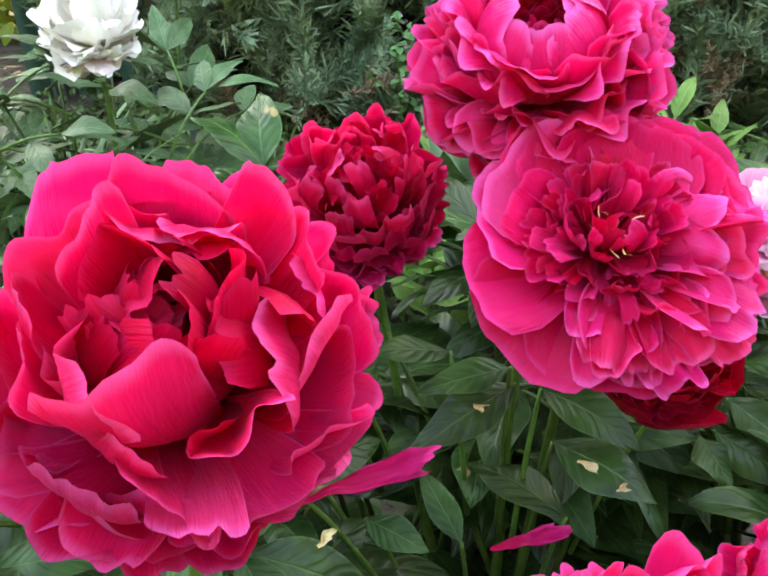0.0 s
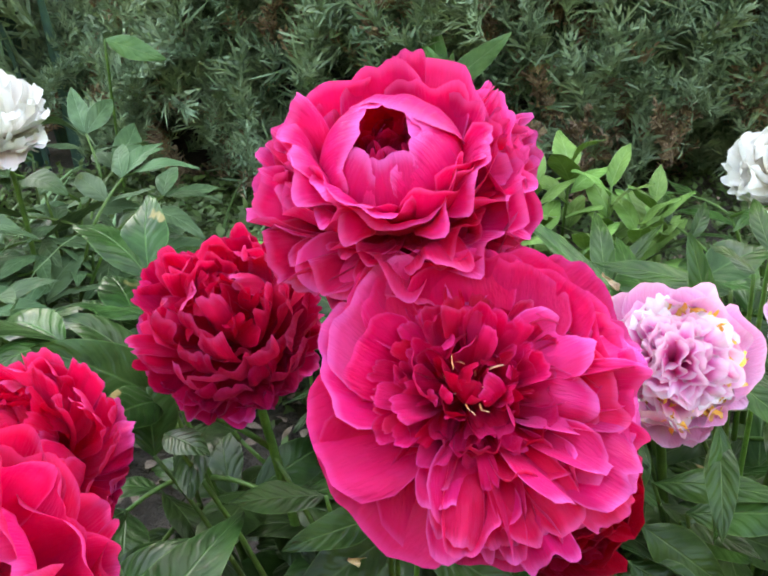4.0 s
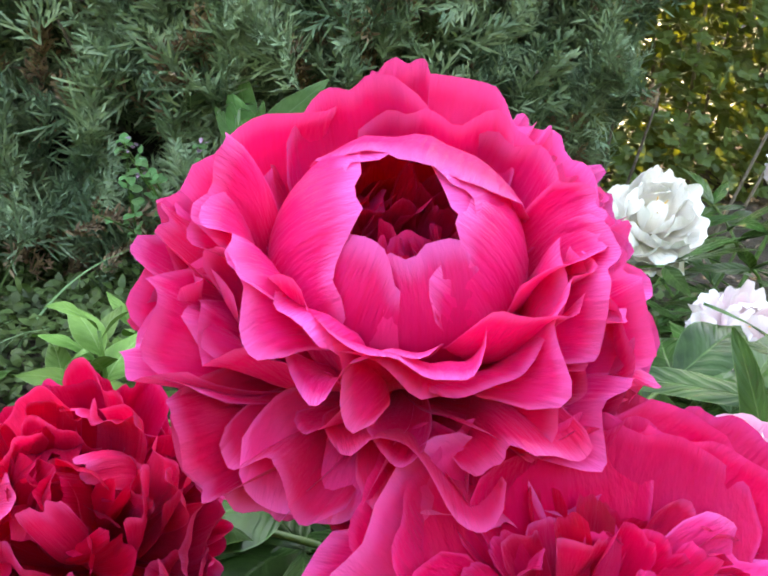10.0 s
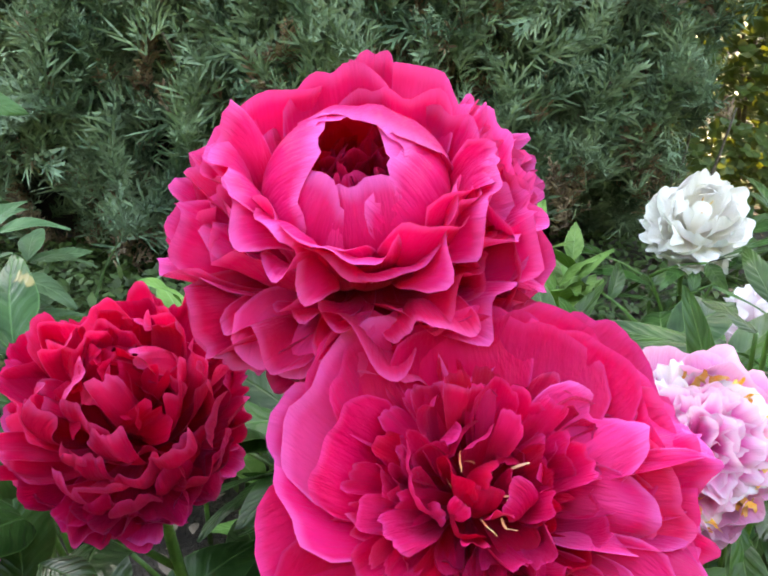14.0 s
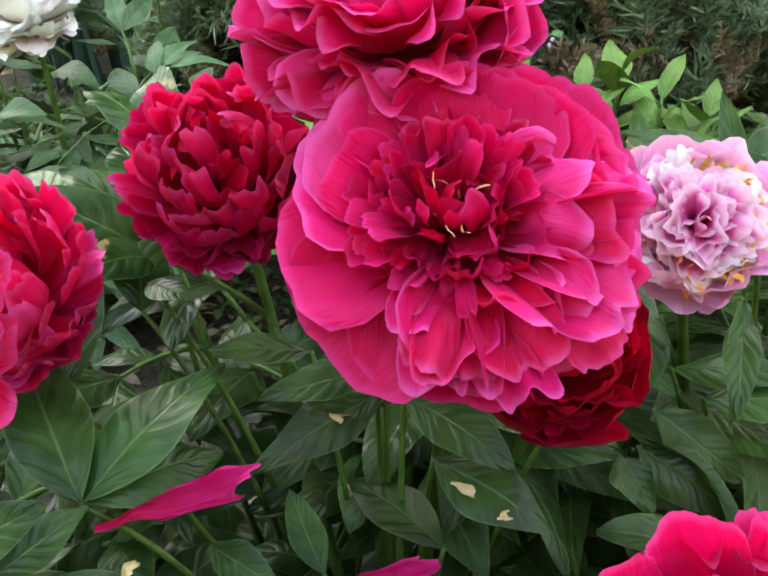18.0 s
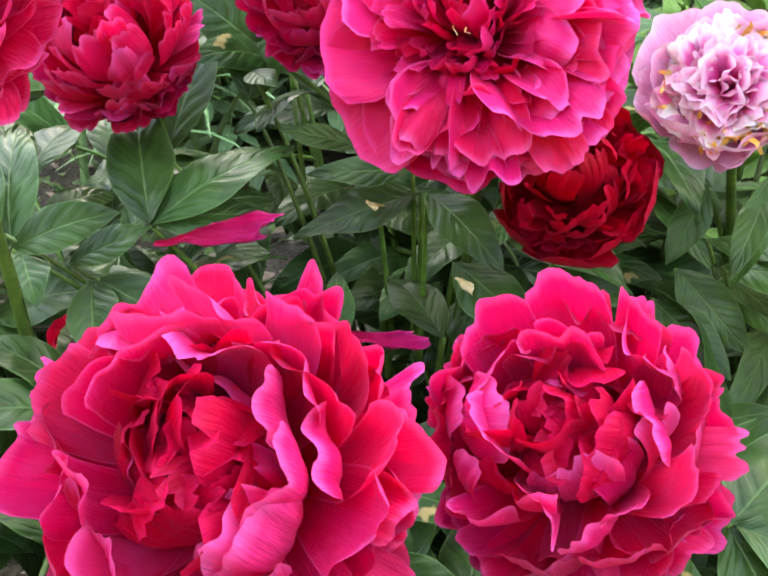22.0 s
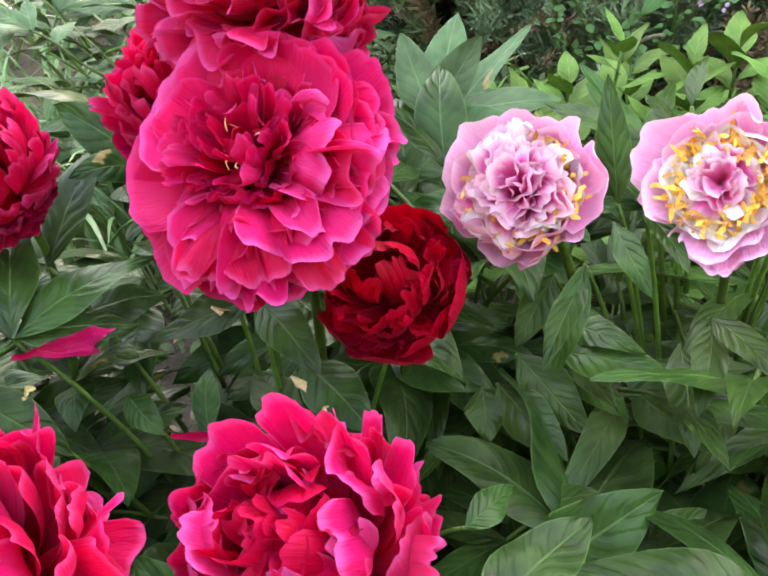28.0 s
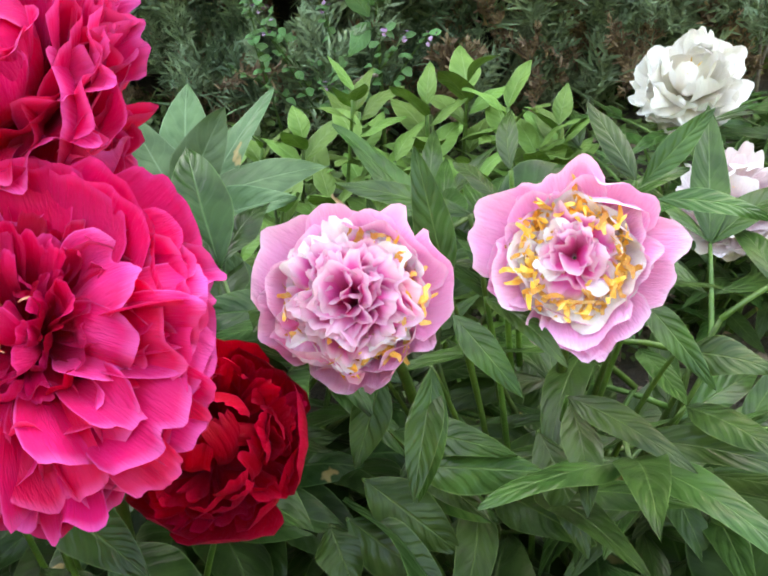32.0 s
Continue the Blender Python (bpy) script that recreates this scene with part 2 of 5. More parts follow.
IRIS = leaf_material("iris_blade", (0.035, 0.085, 0.075), (0.05, 0.12, 0.09), (0.08, 0.16, 0.11), rough=0.5, pairs=0.0, blight=False)
CURRANT = leaf_material("currant_leaf", (0.022, 0.058, 0.010), (0.045, 0.095, 0.015), (0.12, 0.17, 0.04), translucent=0.19, rough=0.5, blight=False, glow=(0.36, 0.36, 0.03))
STEM = plain_material("green_stem", (0.05, 0.11, 0.018), (0.09, 0.17, 0.03), 0.5, 80.0, 0.15)
SEPAL = plain_material("sepal", (0.10, 0.20, 0.05), (0.20, 0.28, 0.08), 0.5, 120.0, 0.2)
BRACT = plain_material("dry_bract", (0.62, 0.44, 0.22), (0.75, 0.60, 0.38), 0.7, 150.0, 0.3)
TWIG = plain_material("grey_twig", (0.16, 0.12, 0.09), (0.28, 0.23, 0.19), 0.85, 90.0, 0.6)
SOIL = plain_material("soil", (0.035, 0.023, 0.017), (0.075, 0.052, 0.040), 0.95, 18.0, 0.9, distance=0.012)
LITTER = plain_material("leaf_litter", (0.20, 0.13, 0.09), (0.34, 0.24, 0.18), 0.9, 60.0, 0.5)
JUNIPER = plain_material("juniper_foliage", (0.10, 0.17, 0.095), (0.30, 0.39, 0.24), 0.65, 9.0, 0.1, islands=True, vary=0.35)
JUNIPER_DEAD = plain_material("dead_juniper_foliage", (0.20, 0.12, 0.075), (0.36, 0.235, 0.16), 0.8, 14.0, 0.2, islands=True)
# Near-black brown for the hedge's backing; stands for shade in its gaps.
HEDGE_SHADE = plain_material("hedge_gap_shade", (0.020, 0.022, 0.014), (0.05, 0.038, 0.026), 0.95, 40.0, 1.0, distance=0.02)
MAT_LEAF = plain_material("ground_cover_leaf", (0.05, 0.085, 0.022), (0.095, 0.145, 0.036), 0.6, 12.0, 0.2, islands=True, translucent=0.2)
LILAC = plain_material("lilac_floret", (0.42, 0.22, 0.42), (0.55, 0.34, 0.52), 0.6, 100.0, 0.1)
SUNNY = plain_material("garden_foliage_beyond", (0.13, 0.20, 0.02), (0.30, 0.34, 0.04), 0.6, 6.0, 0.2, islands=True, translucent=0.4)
# Dark green of the added ring that keeps low sky light out.
BLOCK_GREEN = plain_material("light_block_green", (0.02, 0.045, 0.014), (0.05, 0.09, 0.025), 0.9, 5.0, 1.0, distance=0.05)

# ---- building helpers ----
def mesh_of(name, verts, faces, mat, uvs=None, smooth=True):
    me = bpy.data.meshes.new(name)
    me.from_pydata([tuple(v) for v in verts], [], faces)
    me.materials.append(mat)
    if smooth:
        me.polygons.foreach_set("use_smooth", [True] * len(me.polygons))
    if uvs is not None:
        layer = me.uv_layers.new(name="UVMap")
        idx = np.zeros(len(me.loops), dtype=np.int32)
        me.loops.foreach_get("vertex_index", idx)
        layer.data.foreach_set("uv", np.asarray(uvs, dtype=np.float32)[idx].ravel())
    me.update()
    return me


def part(name, me, parent, label="", m=None):
    ob = new(name, me)
    ob.parent = parent
    if m is not None:
        ob.matrix_basis = m
    return tagged(ob, label)


def thing(name, m, label, category, group="", kind=""):
    ob = new(name)
    ob.empty_display_size = 0.02
    ob.matrix_basis = m
    return tagged(ob, label, category, group, kind)


def big_mesh(name, verts, tris, mat, smooth=False):
    """A mesh from arrays, for stuff of many small pieces."""
    me = bpy.data.meshes.new(name)
    nv, nf = len(verts), len(tris)
    me.vertices.add(nv)
    me.vertices.foreach_set("co", np.asarray(verts, dtype=np.float32).ravel())
    me.loops.add(nf * 3)
    me.loops.foreach_set("vertex_index", np.asarray(tris, dtype=np.int32).ravel())
    me.polygons.add(nf)
    me.polygons.foreach_set("loop_start", np.arange(0, nf * 3, 3, dtype=np.int32))
    me.polygons.foreach_set("loop_total", np.full(nf, 3, dtype=np.int32))
    me.polygons.foreach_set("use_smooth", np.full(nf, smooth))
    me.materials.append(mat)
    me.update(calc_edges=True)
    return me


def scatter(templates, mats):
    """Many placed copies of small templates, as one array mesh. mats: rows of (template, 3x4 matrix)."""
    vs, fs, base = [], [], 0
    for k, m in mats:
        v, f = templates[k]
        vs.append(v @ m[:, :3].T + m[:, 3])
        fs.append(f + base)
        base += len(v)
    return np.concatenate(vs), np.concatenate(fs)


def frame_of(direction, up):
    """Rotation whose x runs along direction and whose z is near up."""
    x = Vector(direction).normalized()
    y = Vector(up).cross(x)
    if y.length < 1e-4:
        y = Vector((0, 1, 0)).cross(x)
    y.normalize()
    return Matrix((x, y, x.cross(y))).transposed()


def place(p, direction, up, size=1.0):
    return Matrix.Translation(p) @ (frame_of(direction, up) @ Matrix.Diagonal((size, size, size))).to_4x4()


def grid_faces(nu, nv):
    return [(i * (nv + 1) + j, (i + 1) * (nv + 1) + j, (i + 1) * (nv + 1) + j + 1, i * (nv + 1) + j + 1) for i in range(nu) for j in range(nv)]


def tube(points, radii, sides=7):
    """A tapered round tube through points."""
    verts, faces = [], []
    pts = [Vector(p) for p in points]
    for i, p in enumerate(pts):
        d = (pts[min(i + 1, len(pts) - 1)] - pts[max(i - 1, 0)]).normalized()
        a = d.orthogonal().normalized()
        if i and verts:
            a = (last - d * last.dot(d)).normalized()
        last = a
        b = d.cross(a)
        for k in range(sides):
            w = 2 * math.pi * k / sides
            verts.append(p + (a * math.cos(w) + b * math.sin(w)) * radii[i])
    n = len(pts)
    for i in range(n - 1):
        for k in range(sides):
            faces.append((i * sides + k, i * sides + (k + 1) % sides, (i + 1) * sides + (k + 1) % sides, (i + 1) * sides + k))
    faces += [tuple(range(sides))[::-1], tuple((n - 1) * sides + k for k in range(sides))]
    return verts, faces


def bend(a, b, sag, n=8):
    """Points of a curve from a to b that leaves a upwards."""
    a, b = Vector(a), Vector(b)
    c = a.lerp(b, 0.5) + Vector(sag)
    return [a * (1 - s) ** 2 + c * 2 * s * (1 - s) + b * s * s for s in [i / n for i in range(n + 1)]]


# ---- petals and leaves ----
def petal_mesh(rng, mat, length, width, th0, th1, cup, ruffle, notch=0.12, foot=(0, 0), nu=11, nv=12, waves=2.2, power=1.0, fold=0.0, curl=None, narrow=0.30, flare=0.85, blunt=None):
    """A petal that grows from foot (radius, height) in the plane of x and z. th0, th1: its angle from the flower's axis at foot and tip;
    curl: degrees by which its last third rolls further; width: half its breadth; blunt: how far up its side edges run before the tip rounds over (None: a round tip)."""
    ph, ph2, ph3, ph4, ph5 = rng.uniform(0, 6.28, 5)
    skew, lean = rng.uniform(-0.15, 0.15), rng.uniform(-0.07, 0.07)
    roll = curl if curl is not None else rng.normal(-6, 34)
    f1, f2 = rng.uniform(0.8, 1.25) * waves, rng.uniform(1.9, 2.6) * waves
    if blunt is None:
        blunt = min(0.92, max(0.45, 1.0 - rng.uniform(0.50, 0.85) * width / length))
    pinch, deep = rng.uniform(-0.6, 0.6), notch * rng.uniform(0.2, 1.3)
    n, (r, z) = 24, foot
    line = [(r, z, radians(th0))]
    for i in range(1, n + 1):
        s = i / n
        th = th0 + (th1 - th0) * s ** power
        if s > 0.6:
            th += roll * ((s - 0.6) / 0.4) ** 1.5
        th = radians(th)
        r += math.sin(th) * length / n
        z += math.cos(th) * length / n
        line.append((r, z, th))
    verts, uvs = [], []
    edge = []
    for j in range(nv + 1):
        v = 2 * j / nv - 1
        e = blunt + (1 - blunt) * math.sqrt(max(0.0, 1 - abs(v) ** 2.5)) + lean * v
        e -= 0.5 * deep * math.exp(-((v - pinch) / 0.17) ** 2)
        e += notch * (0.18 * math.sin(4.3 * v + ph3) + 0.14 * math.sin(9.7 * v + ph4) + 0.07 * math.sin(15 * v + ph5)) * (1 - 0.5 * v * v)
        edge.append((v, min(1.0, max(0.2, e))))
    for i in range(nu + 1):
        u = (i / nu) ** 0.85
        for v, e in edge:
            q = u * e
            k = min(n - 1, int(q * n))
            g = q * n - k
            (r0, z0, a0), (r1, z1, a1) = line[k], line[k + 1]
            r, z, th = r0 + (r1 - r0) * g, z0 + (z1 - z0) * g, a0 + (a1 - a0) * g
            h = min(1.0, q / 0.72)
            w = (narrow + (1 - narrow) * h * h * (3 - 2 * h)) * width
            c = max(0.05, cup * (1 - flare * q * q))
            side, inward = w / c * math.sin(c * v), w / c * (1 - math.cos(c * v))
            inward += fold * w * (1 - abs(v)) * q
            rim = max(u ** 3, 0.8 * abs(v) ** 3 * u)
            frill = math.sin(f1 * v * 1.5 + ph + 1.2 * u) + 0.40 * math.sin(f2 * v * 1.5 + ph2 + 2.0 * u)
            inward += ruffle * width * (0.25 * q + 0.75 * rim) * frill
            inward += 0.45 * ruffle * width * q * math.sin(4.5 * q + ph2 + 1.5 * v)
            inward += 0.16 * ruffle * width * u ** 6 * math.sin(8 * v + ph3) * (0.6 + 0.4 * math.sin(2.2 * v + ph4))
            inward += 0.016 * width * q * math.sin(13 * v + 3 * q + ph4) * (1 + math.sin(3 * v + ph5))
            verts.append((r - math.cos(th) * inward, side * (1 - 0.08 * ruffle * frill) + skew * width * q * q, z + math.sin(th) * inward))
            uvs.append((u, (v + 1) / 2))
    return mesh_of("petal", verts, grid_faces(nu, nv), mat, uvs)


def strip_mesh(rng, mat, length, width, bendiness, name="staminode"):
    verts, uvs, n = [], [], 4
    p, d = Vector((0, 0, 0)), Vector((0.15, 0, 1)).normalized()
    for i in range(n + 1):
        s = i / n
        w = width * (0.5 + 0.8 * math.sin(math.pi * min(1, 0.15 + 0.8 * s)))
        for k in (-1, 1):
            verts.append(p + Vector((0.2 * w, k * w / 2, 0)))
            uvs.append((s, (k + 1) / 2))
        d = (d + Vector((rng.uniform(-1, 1), rng.uniform(-1, 1), rng.uniform(-0.6, 0.3))) * bendiness).normalized()
        p = p + d * length / n
    return mesh_of(name, verts, [(2 * i, 2 * i + 1, 2 * i + 3, 2 * i + 2) for i in range(n)], mat, uvs)


def leaf_mesh(rng, mat, length, width, fold=0.35, droop=0.5, twist=0.15, wave=0.06, nu=12, nv=6, broad=0.42, name="leaf", tip=1.35):
    """A pointed leaf blade along x: folded at the midrib, arched, with quilted halves and a wavy edge."""
    verts, uvs = [], []
    x = z = 0.0
    ph = rng.uniform(0, 6.28)
    a0 = droop * 0.45
    for i in range(nu + 1):
        s = i / nu
        a = a0 - droop * s - 0.25 * droop * s * s
        if i:
            x += math.cos(a) * length / nu
            z += math.sin(a) * length / nu
        if s < broad:
            w = math.sin(0.5 * math.pi * s / broad) ** 0.85
        else:
            w = math.cos(0.5 * math.pi * (s - broad) / (1 - broad)) ** (1 / tip) * (1 - 0.25 * (s - broad) / (1 - broad))
        w = max(w, 0.015) * width / 2
        for j in range(nv + 1):
            v = 2 * j / nv - 1
            side = w * v * math.cos(fold)
            up = w * abs(v) * math.sin(fold)
            up -= 0.25 * w * v * v
            up += wave * width * abs(v) ** 1.5 * math.sin(9 * s + ph + (2.0 if v > 0 else 0.0))
            up += 0.03 * width * math.sin(11 * s + 2 * ph) * math.sin(math.pi * abs(v))
            tw = twist * s
            y = side * math.cos(tw) - up * math.sin(tw)
            h = side * math.sin(tw) + up * math.cos(tw)
            verts.append((x - math.sin(a) * h, y, z + math.cos(a) * h))
            uvs.append((s, (v + 1) / 2))
    return mesh_of(name, verts, grid_faces(nu, nv), mat, uvs)


# ---- flowers ----
def axis_pose(centre, axis, spin=0.0):
    q = Vector(axis).normalized().to_track_quat("Z", "Y")
    return Matrix.Translation(centre) @ q.to_matrix().to_4x4() @ pose(0, 0, 0, 0, 0, spin)


def put_petal(flower, me, turn, m=None, label=""):
    return part("petal", me, flower, label, pose(0, 0, 0, 0, 0, turn) @ (m if m is not None else Matrix.Identity(4)))


def reach(R, back, th):
    """How far it is from a foot that lies back below the centre of a ball to its skin, at th degrees from the axis."""
    c, s = math.cos(radians(th)), math.sin(radians(th))
    return back * c + math.sqrt(max(1e-9, R * R - (back * s) ** 2))


def ball_petals(flower, rng, R, count, lo, hi, width, mats, back=0.55, incurve=18, ruffle=0.22, notch=0.16, cup=0.7, flat=1.0, seed_turn=0.0, jitter=0.07, nu=12, nv=20, waves=1.5, messy=0.8):
    """Petals in a spiral whose tips lie on a ball, from hi degrees off the axis (outermost) to lo."""
    c0, c1 = math.cos(radians(hi)), math.cos(radians(lo))
    for k in range(count):
        f = (k + 0.5) / count
        th = math.degrees(math.acos(c0 + (c1 - c0) * f)) + rng.normal(0, 4.0 * messy)
        L = reach(R, back * R, th) * rng.uniform(1 - jitter * 1.6, 1.0) * flat * (0.92 + 0.08 * min(1.0, th / 70))
        curve = incurve * rng.uniform(0.5, 1.6)
        w = 1.12 * width * R * rng.uniform(0.6, 1.25)
        mat = mats[min(len(mats) - 1, int(f * len(mats) + rng.uniform(-0.3, 0.3)))]
        me = petal_mesh(rng, mat, L * 1.08, w, th + curve, th - curve, cup * rng.uniform(0.4, 1.5), ruffle * rng.uniform(0.5, 1.5), notch * rng.uniform(0.3, 1.5), (0.02 * R, -back * R), nu, nv, waves * rng.uniform(0.6, 1.2), curl=rng.normal(-22, 24), flare=0.8, narrow=0.34)
        tilt = pose(0, 0, 0, rng.normal(0, 11 * messy), rng.normal(0, 2.5 * messy), 0)
        put_petal(flower, me, seed_turn + 137.508 * k + rng.normal(0, 10 * messy), tilt)


def stem_and_sepals(flower, rng, centre, axis, R, root, back=0.6, thick=0.0032, sag=(0, 0, 0.05)):
    """The flower's stalk down to the ground, and green sepals under the petals, in the flower's own frame."""
    inv = axis_pose(centre, axis, flower["spin"]).inverted()
    base = Vector(centre) - Vector(axis).normalized() * back * R
    mid = Vector(base) - Vector(axis).normalized() * 0.06 - Vector((0, 0, 0.05))
    pts = []
    for i in range(11):
        s = i / 10
        r0 = Vector(root)
        pts.append(base * (1 - s) ** 3 + (base - Vector(axis).normalized() * 0.08) * 3 * s * (1 - s) ** 2 + (r0.lerp(mid, 0.6)) * 3 * s * s * (1 - s) + r0 * s ** 3)
    v, f = tube([inv @ p for p in pts], [thick * (0.8 + 0.5 * i / 10) for i in range(11)])
    part("stem", mesh_of("stem", v, f, STEM), flower, "smooth green stem")
    for k in range(5):
        me = petal_mesh(rng, SEPAL, 0.42 * R, 0.17 * R, 120, 75, 0.8, 0.05, 0.0, (0.02 * R, -back * R - 0.004), 5, 4)
        part("sepal", me, flower, "green sepal", pose(0, 0, 0, 0, 0, 72 * k + rng.uniform(-10, 10)))


def flower_at(name, centre, axis, spin, label, group):
    ob = thing(name, axis_pose(centre, axis, spin), label, "peony", group)
    ob["spin"] = spin
    return ob


RED_GROUP = "crimson peony blooms"


def double_peony(centre, axis, R, seed, root, label, spin=0.0, outer=None, heart=None, count=124, width=0.25, hole=13, hearts=30, back=0.55, ruffle=0.30, group=RED_GROUP, cups=6, cup_top=-8, squash=1.0):
    """A full double bloom: a ball of broad ruffled petals, an irregular inner cup, and a dark open heart of small petals."""
    rng = np.random.default_rng(seed)
    fl = flower_at("peony", centre, axis, spin, label, group)
    outer = outer or [DEEP, CRIMSON, LIT_MAGENTA, CRIMSON, LIT_MAGENTA, CRIMSON, LIT_MAGENTA]
    ball_petals(fl, rng, R, count, hole + 4, 128, width, outer, back, 30, ruffle, 0.11, 0.8)
    for k in range(cups):
        me = petal_mesh(rng, outer[-1], rng.uniform(0.96, 1.16) * R, 0.21 * R * rng.uniform(0.65, 1.2), rng.uniform(48, 66), cup_top + rng.uniform(-30, 12), 0.9, ruffle * 0.9, 0.12, (0.03 * R, -0.44 * R), 11, 14, 1.8, curl=rng.normal(0, 26))
        put_petal(fl, me, 360 / cups * k + rng.uniform(-14, 14), pose(0, 0, 0, rng.normal(0, 8), 0, 0))
    ball_petals(fl, rng, R * 0.88, hearts, 3, hole + 4, 0.17, [heart or HEART], back, 30, 0.26, 0.14, 1.1, 1.0, 40, messy=1.8, nu=8, nv=10)
    stem_and_sepals(fl, rng, centre, axis, R, root, back)
    return fl


def cupped_peony(centre, axis, R, seed, root, label, spin=0.0):
    """A double bloom whose inner petals close to a bowl round a dark opening."""
    rng = np.random.default_rng(seed)
    fl = flower_at("peony", centre, axis, spin, label, RED_GROUP)
    # skirts of ruffled petals below and at the sides
    ball_petals(fl, rng, R * 0.98, 104, 58, 128, 0.30, [CRIMSON, LIT_MAGENTA, CRIMSON, LIT_MAGENTA], 0.5, 38, 0.36, 0.12, 0.85, messy=1.2)
    # broad petals that stand round the bowl
    for turn, w, L, th in ((118, 0.50, 1.26, 36), (86, 0.13, 1.34, 32), (60, 0.44, 1.27, 36), (30, 0.48, 1.24, 44), (2, 0.46, 1.18, 52), (142, 0.40, 1.20, 40), (166, 0.42, 1.16, 50), (190, 0.44, 1.14, 56), (100, 0.34, 1.24, 28),
                           (72, 0.36, 1.18, 26), (44, 0.36, 1.16, 30), (16, 0.36, 1.12, 36), (-16, 0.42, 1.14, 54), (154, 0.34, 1.10, 34), (178, 0.34, 1.06, 38), (206, 0.40, 1.10, 54), (-36, 0.40, 1.12, 56)):
        me = petal_mesh(rng, LIT_MAGENTA, L * R, w * R, th + 34, th - 22, 0.95, 0.18, 0.10, (0.03 * R, -0.46 * R), 12, 18, 1.7, curl=rng.normal(4, 12), narrow=0.4)
        put_petal(fl, me, turn)
    # crimped lips over one shoulder
    for k in range(7):
        me = petal_mesh(rng, LIT_MAGENTA, rng.uniform(1.14, 1.24) * R, rng.uniform(0.10, 0.18) * R, 74, rng.uniform(22, 34), 0.9, 0.45, 0.2, (0.03 * R, -0.46 * R), 12, 16, 2.6, curl=rng.normal(20, 12))
        put_petal(fl, me, 16 + 5 * k + rng.uniform(-2, 2))
    # the bowl
    for turn, w, top, tip in ((70, 0.50, 1.05, -76), (128, 0.40, 1.02, -72), (182, 0.46, 1.02, -74), (236, 0.34, 0.95, -64), (14, 0.46, 1.02, -74), (284, 0.34, 0.97, -66), (326, 0.36, 0.99, -68), (40, 0.36, 1.01, -72), (258, 0.26, 0.90, -56)):
        me = petal_mesh(rng, LIT_MAGENTA, 1.28 * R * top, w * R, 100, tip, 1.0, 0.035, 0.13, (0.02 * R, -0.16 * R), 16, 16, 1.2, curl=-6, narrow=0.5, flare=0.2, blunt=0.74)
        put_petal(fl, me, turn)
    # a wavy collar close to the bowl, and hanging ruffles under it
    for k in range(12):
        turn = 184 + 172 * (k + rng.uniform(-0.3, 0.3)) / 11
        me = petal_mesh(rng, LIT_MAGENTA, rng.uniform(0.90, 1.04) * R, rng.uniform(0.26, 0.38) * R, 88, rng.uniform(-34, -16), 0.9, 0.34, 0.10, (0.12 * R, -0.05 * R), 14, 20, 1.5, power=0.9, curl=rng.normal(74, 18), narrow=0.45)
        put_petal(fl, me, turn, pose(0, 0, 0, rng.normal(0, 8), 0, 0))
    for k in range(26):
        turn = 158 + 224 * (k + rng.uniform(-0.3, 0.3)) / 25
        me = petal_mesh(rng, LIT_MAGENTA if rng.random() < 0.5 else CRIMSON, rng.uniform(0.94, 1.14) * R, rng.uniform(0.20, 0.34) * R, rng.uniform(92, 104), rng.uniform(4, 44), 0.9, 0.42, 0.12, (0.03 * R, -0.27 * R), 13, 20, 1.5, power=0.85, curl=rng.normal(44, 26), narrow=0.4)
        put_petal(fl, me, turn, pose(0, 0, 0, rng.normal(0, 10), 0, 0))
    ball_petals(fl, rng, R * 0.62, 34, 2, 24, 0.15, [HEART, DEEP], 0.45, 14, 0.28, 0.14, 0.9, nu=8, nv=10)
    stem_and_sepals(fl, rng, centre, axis, R, root)
    return fl


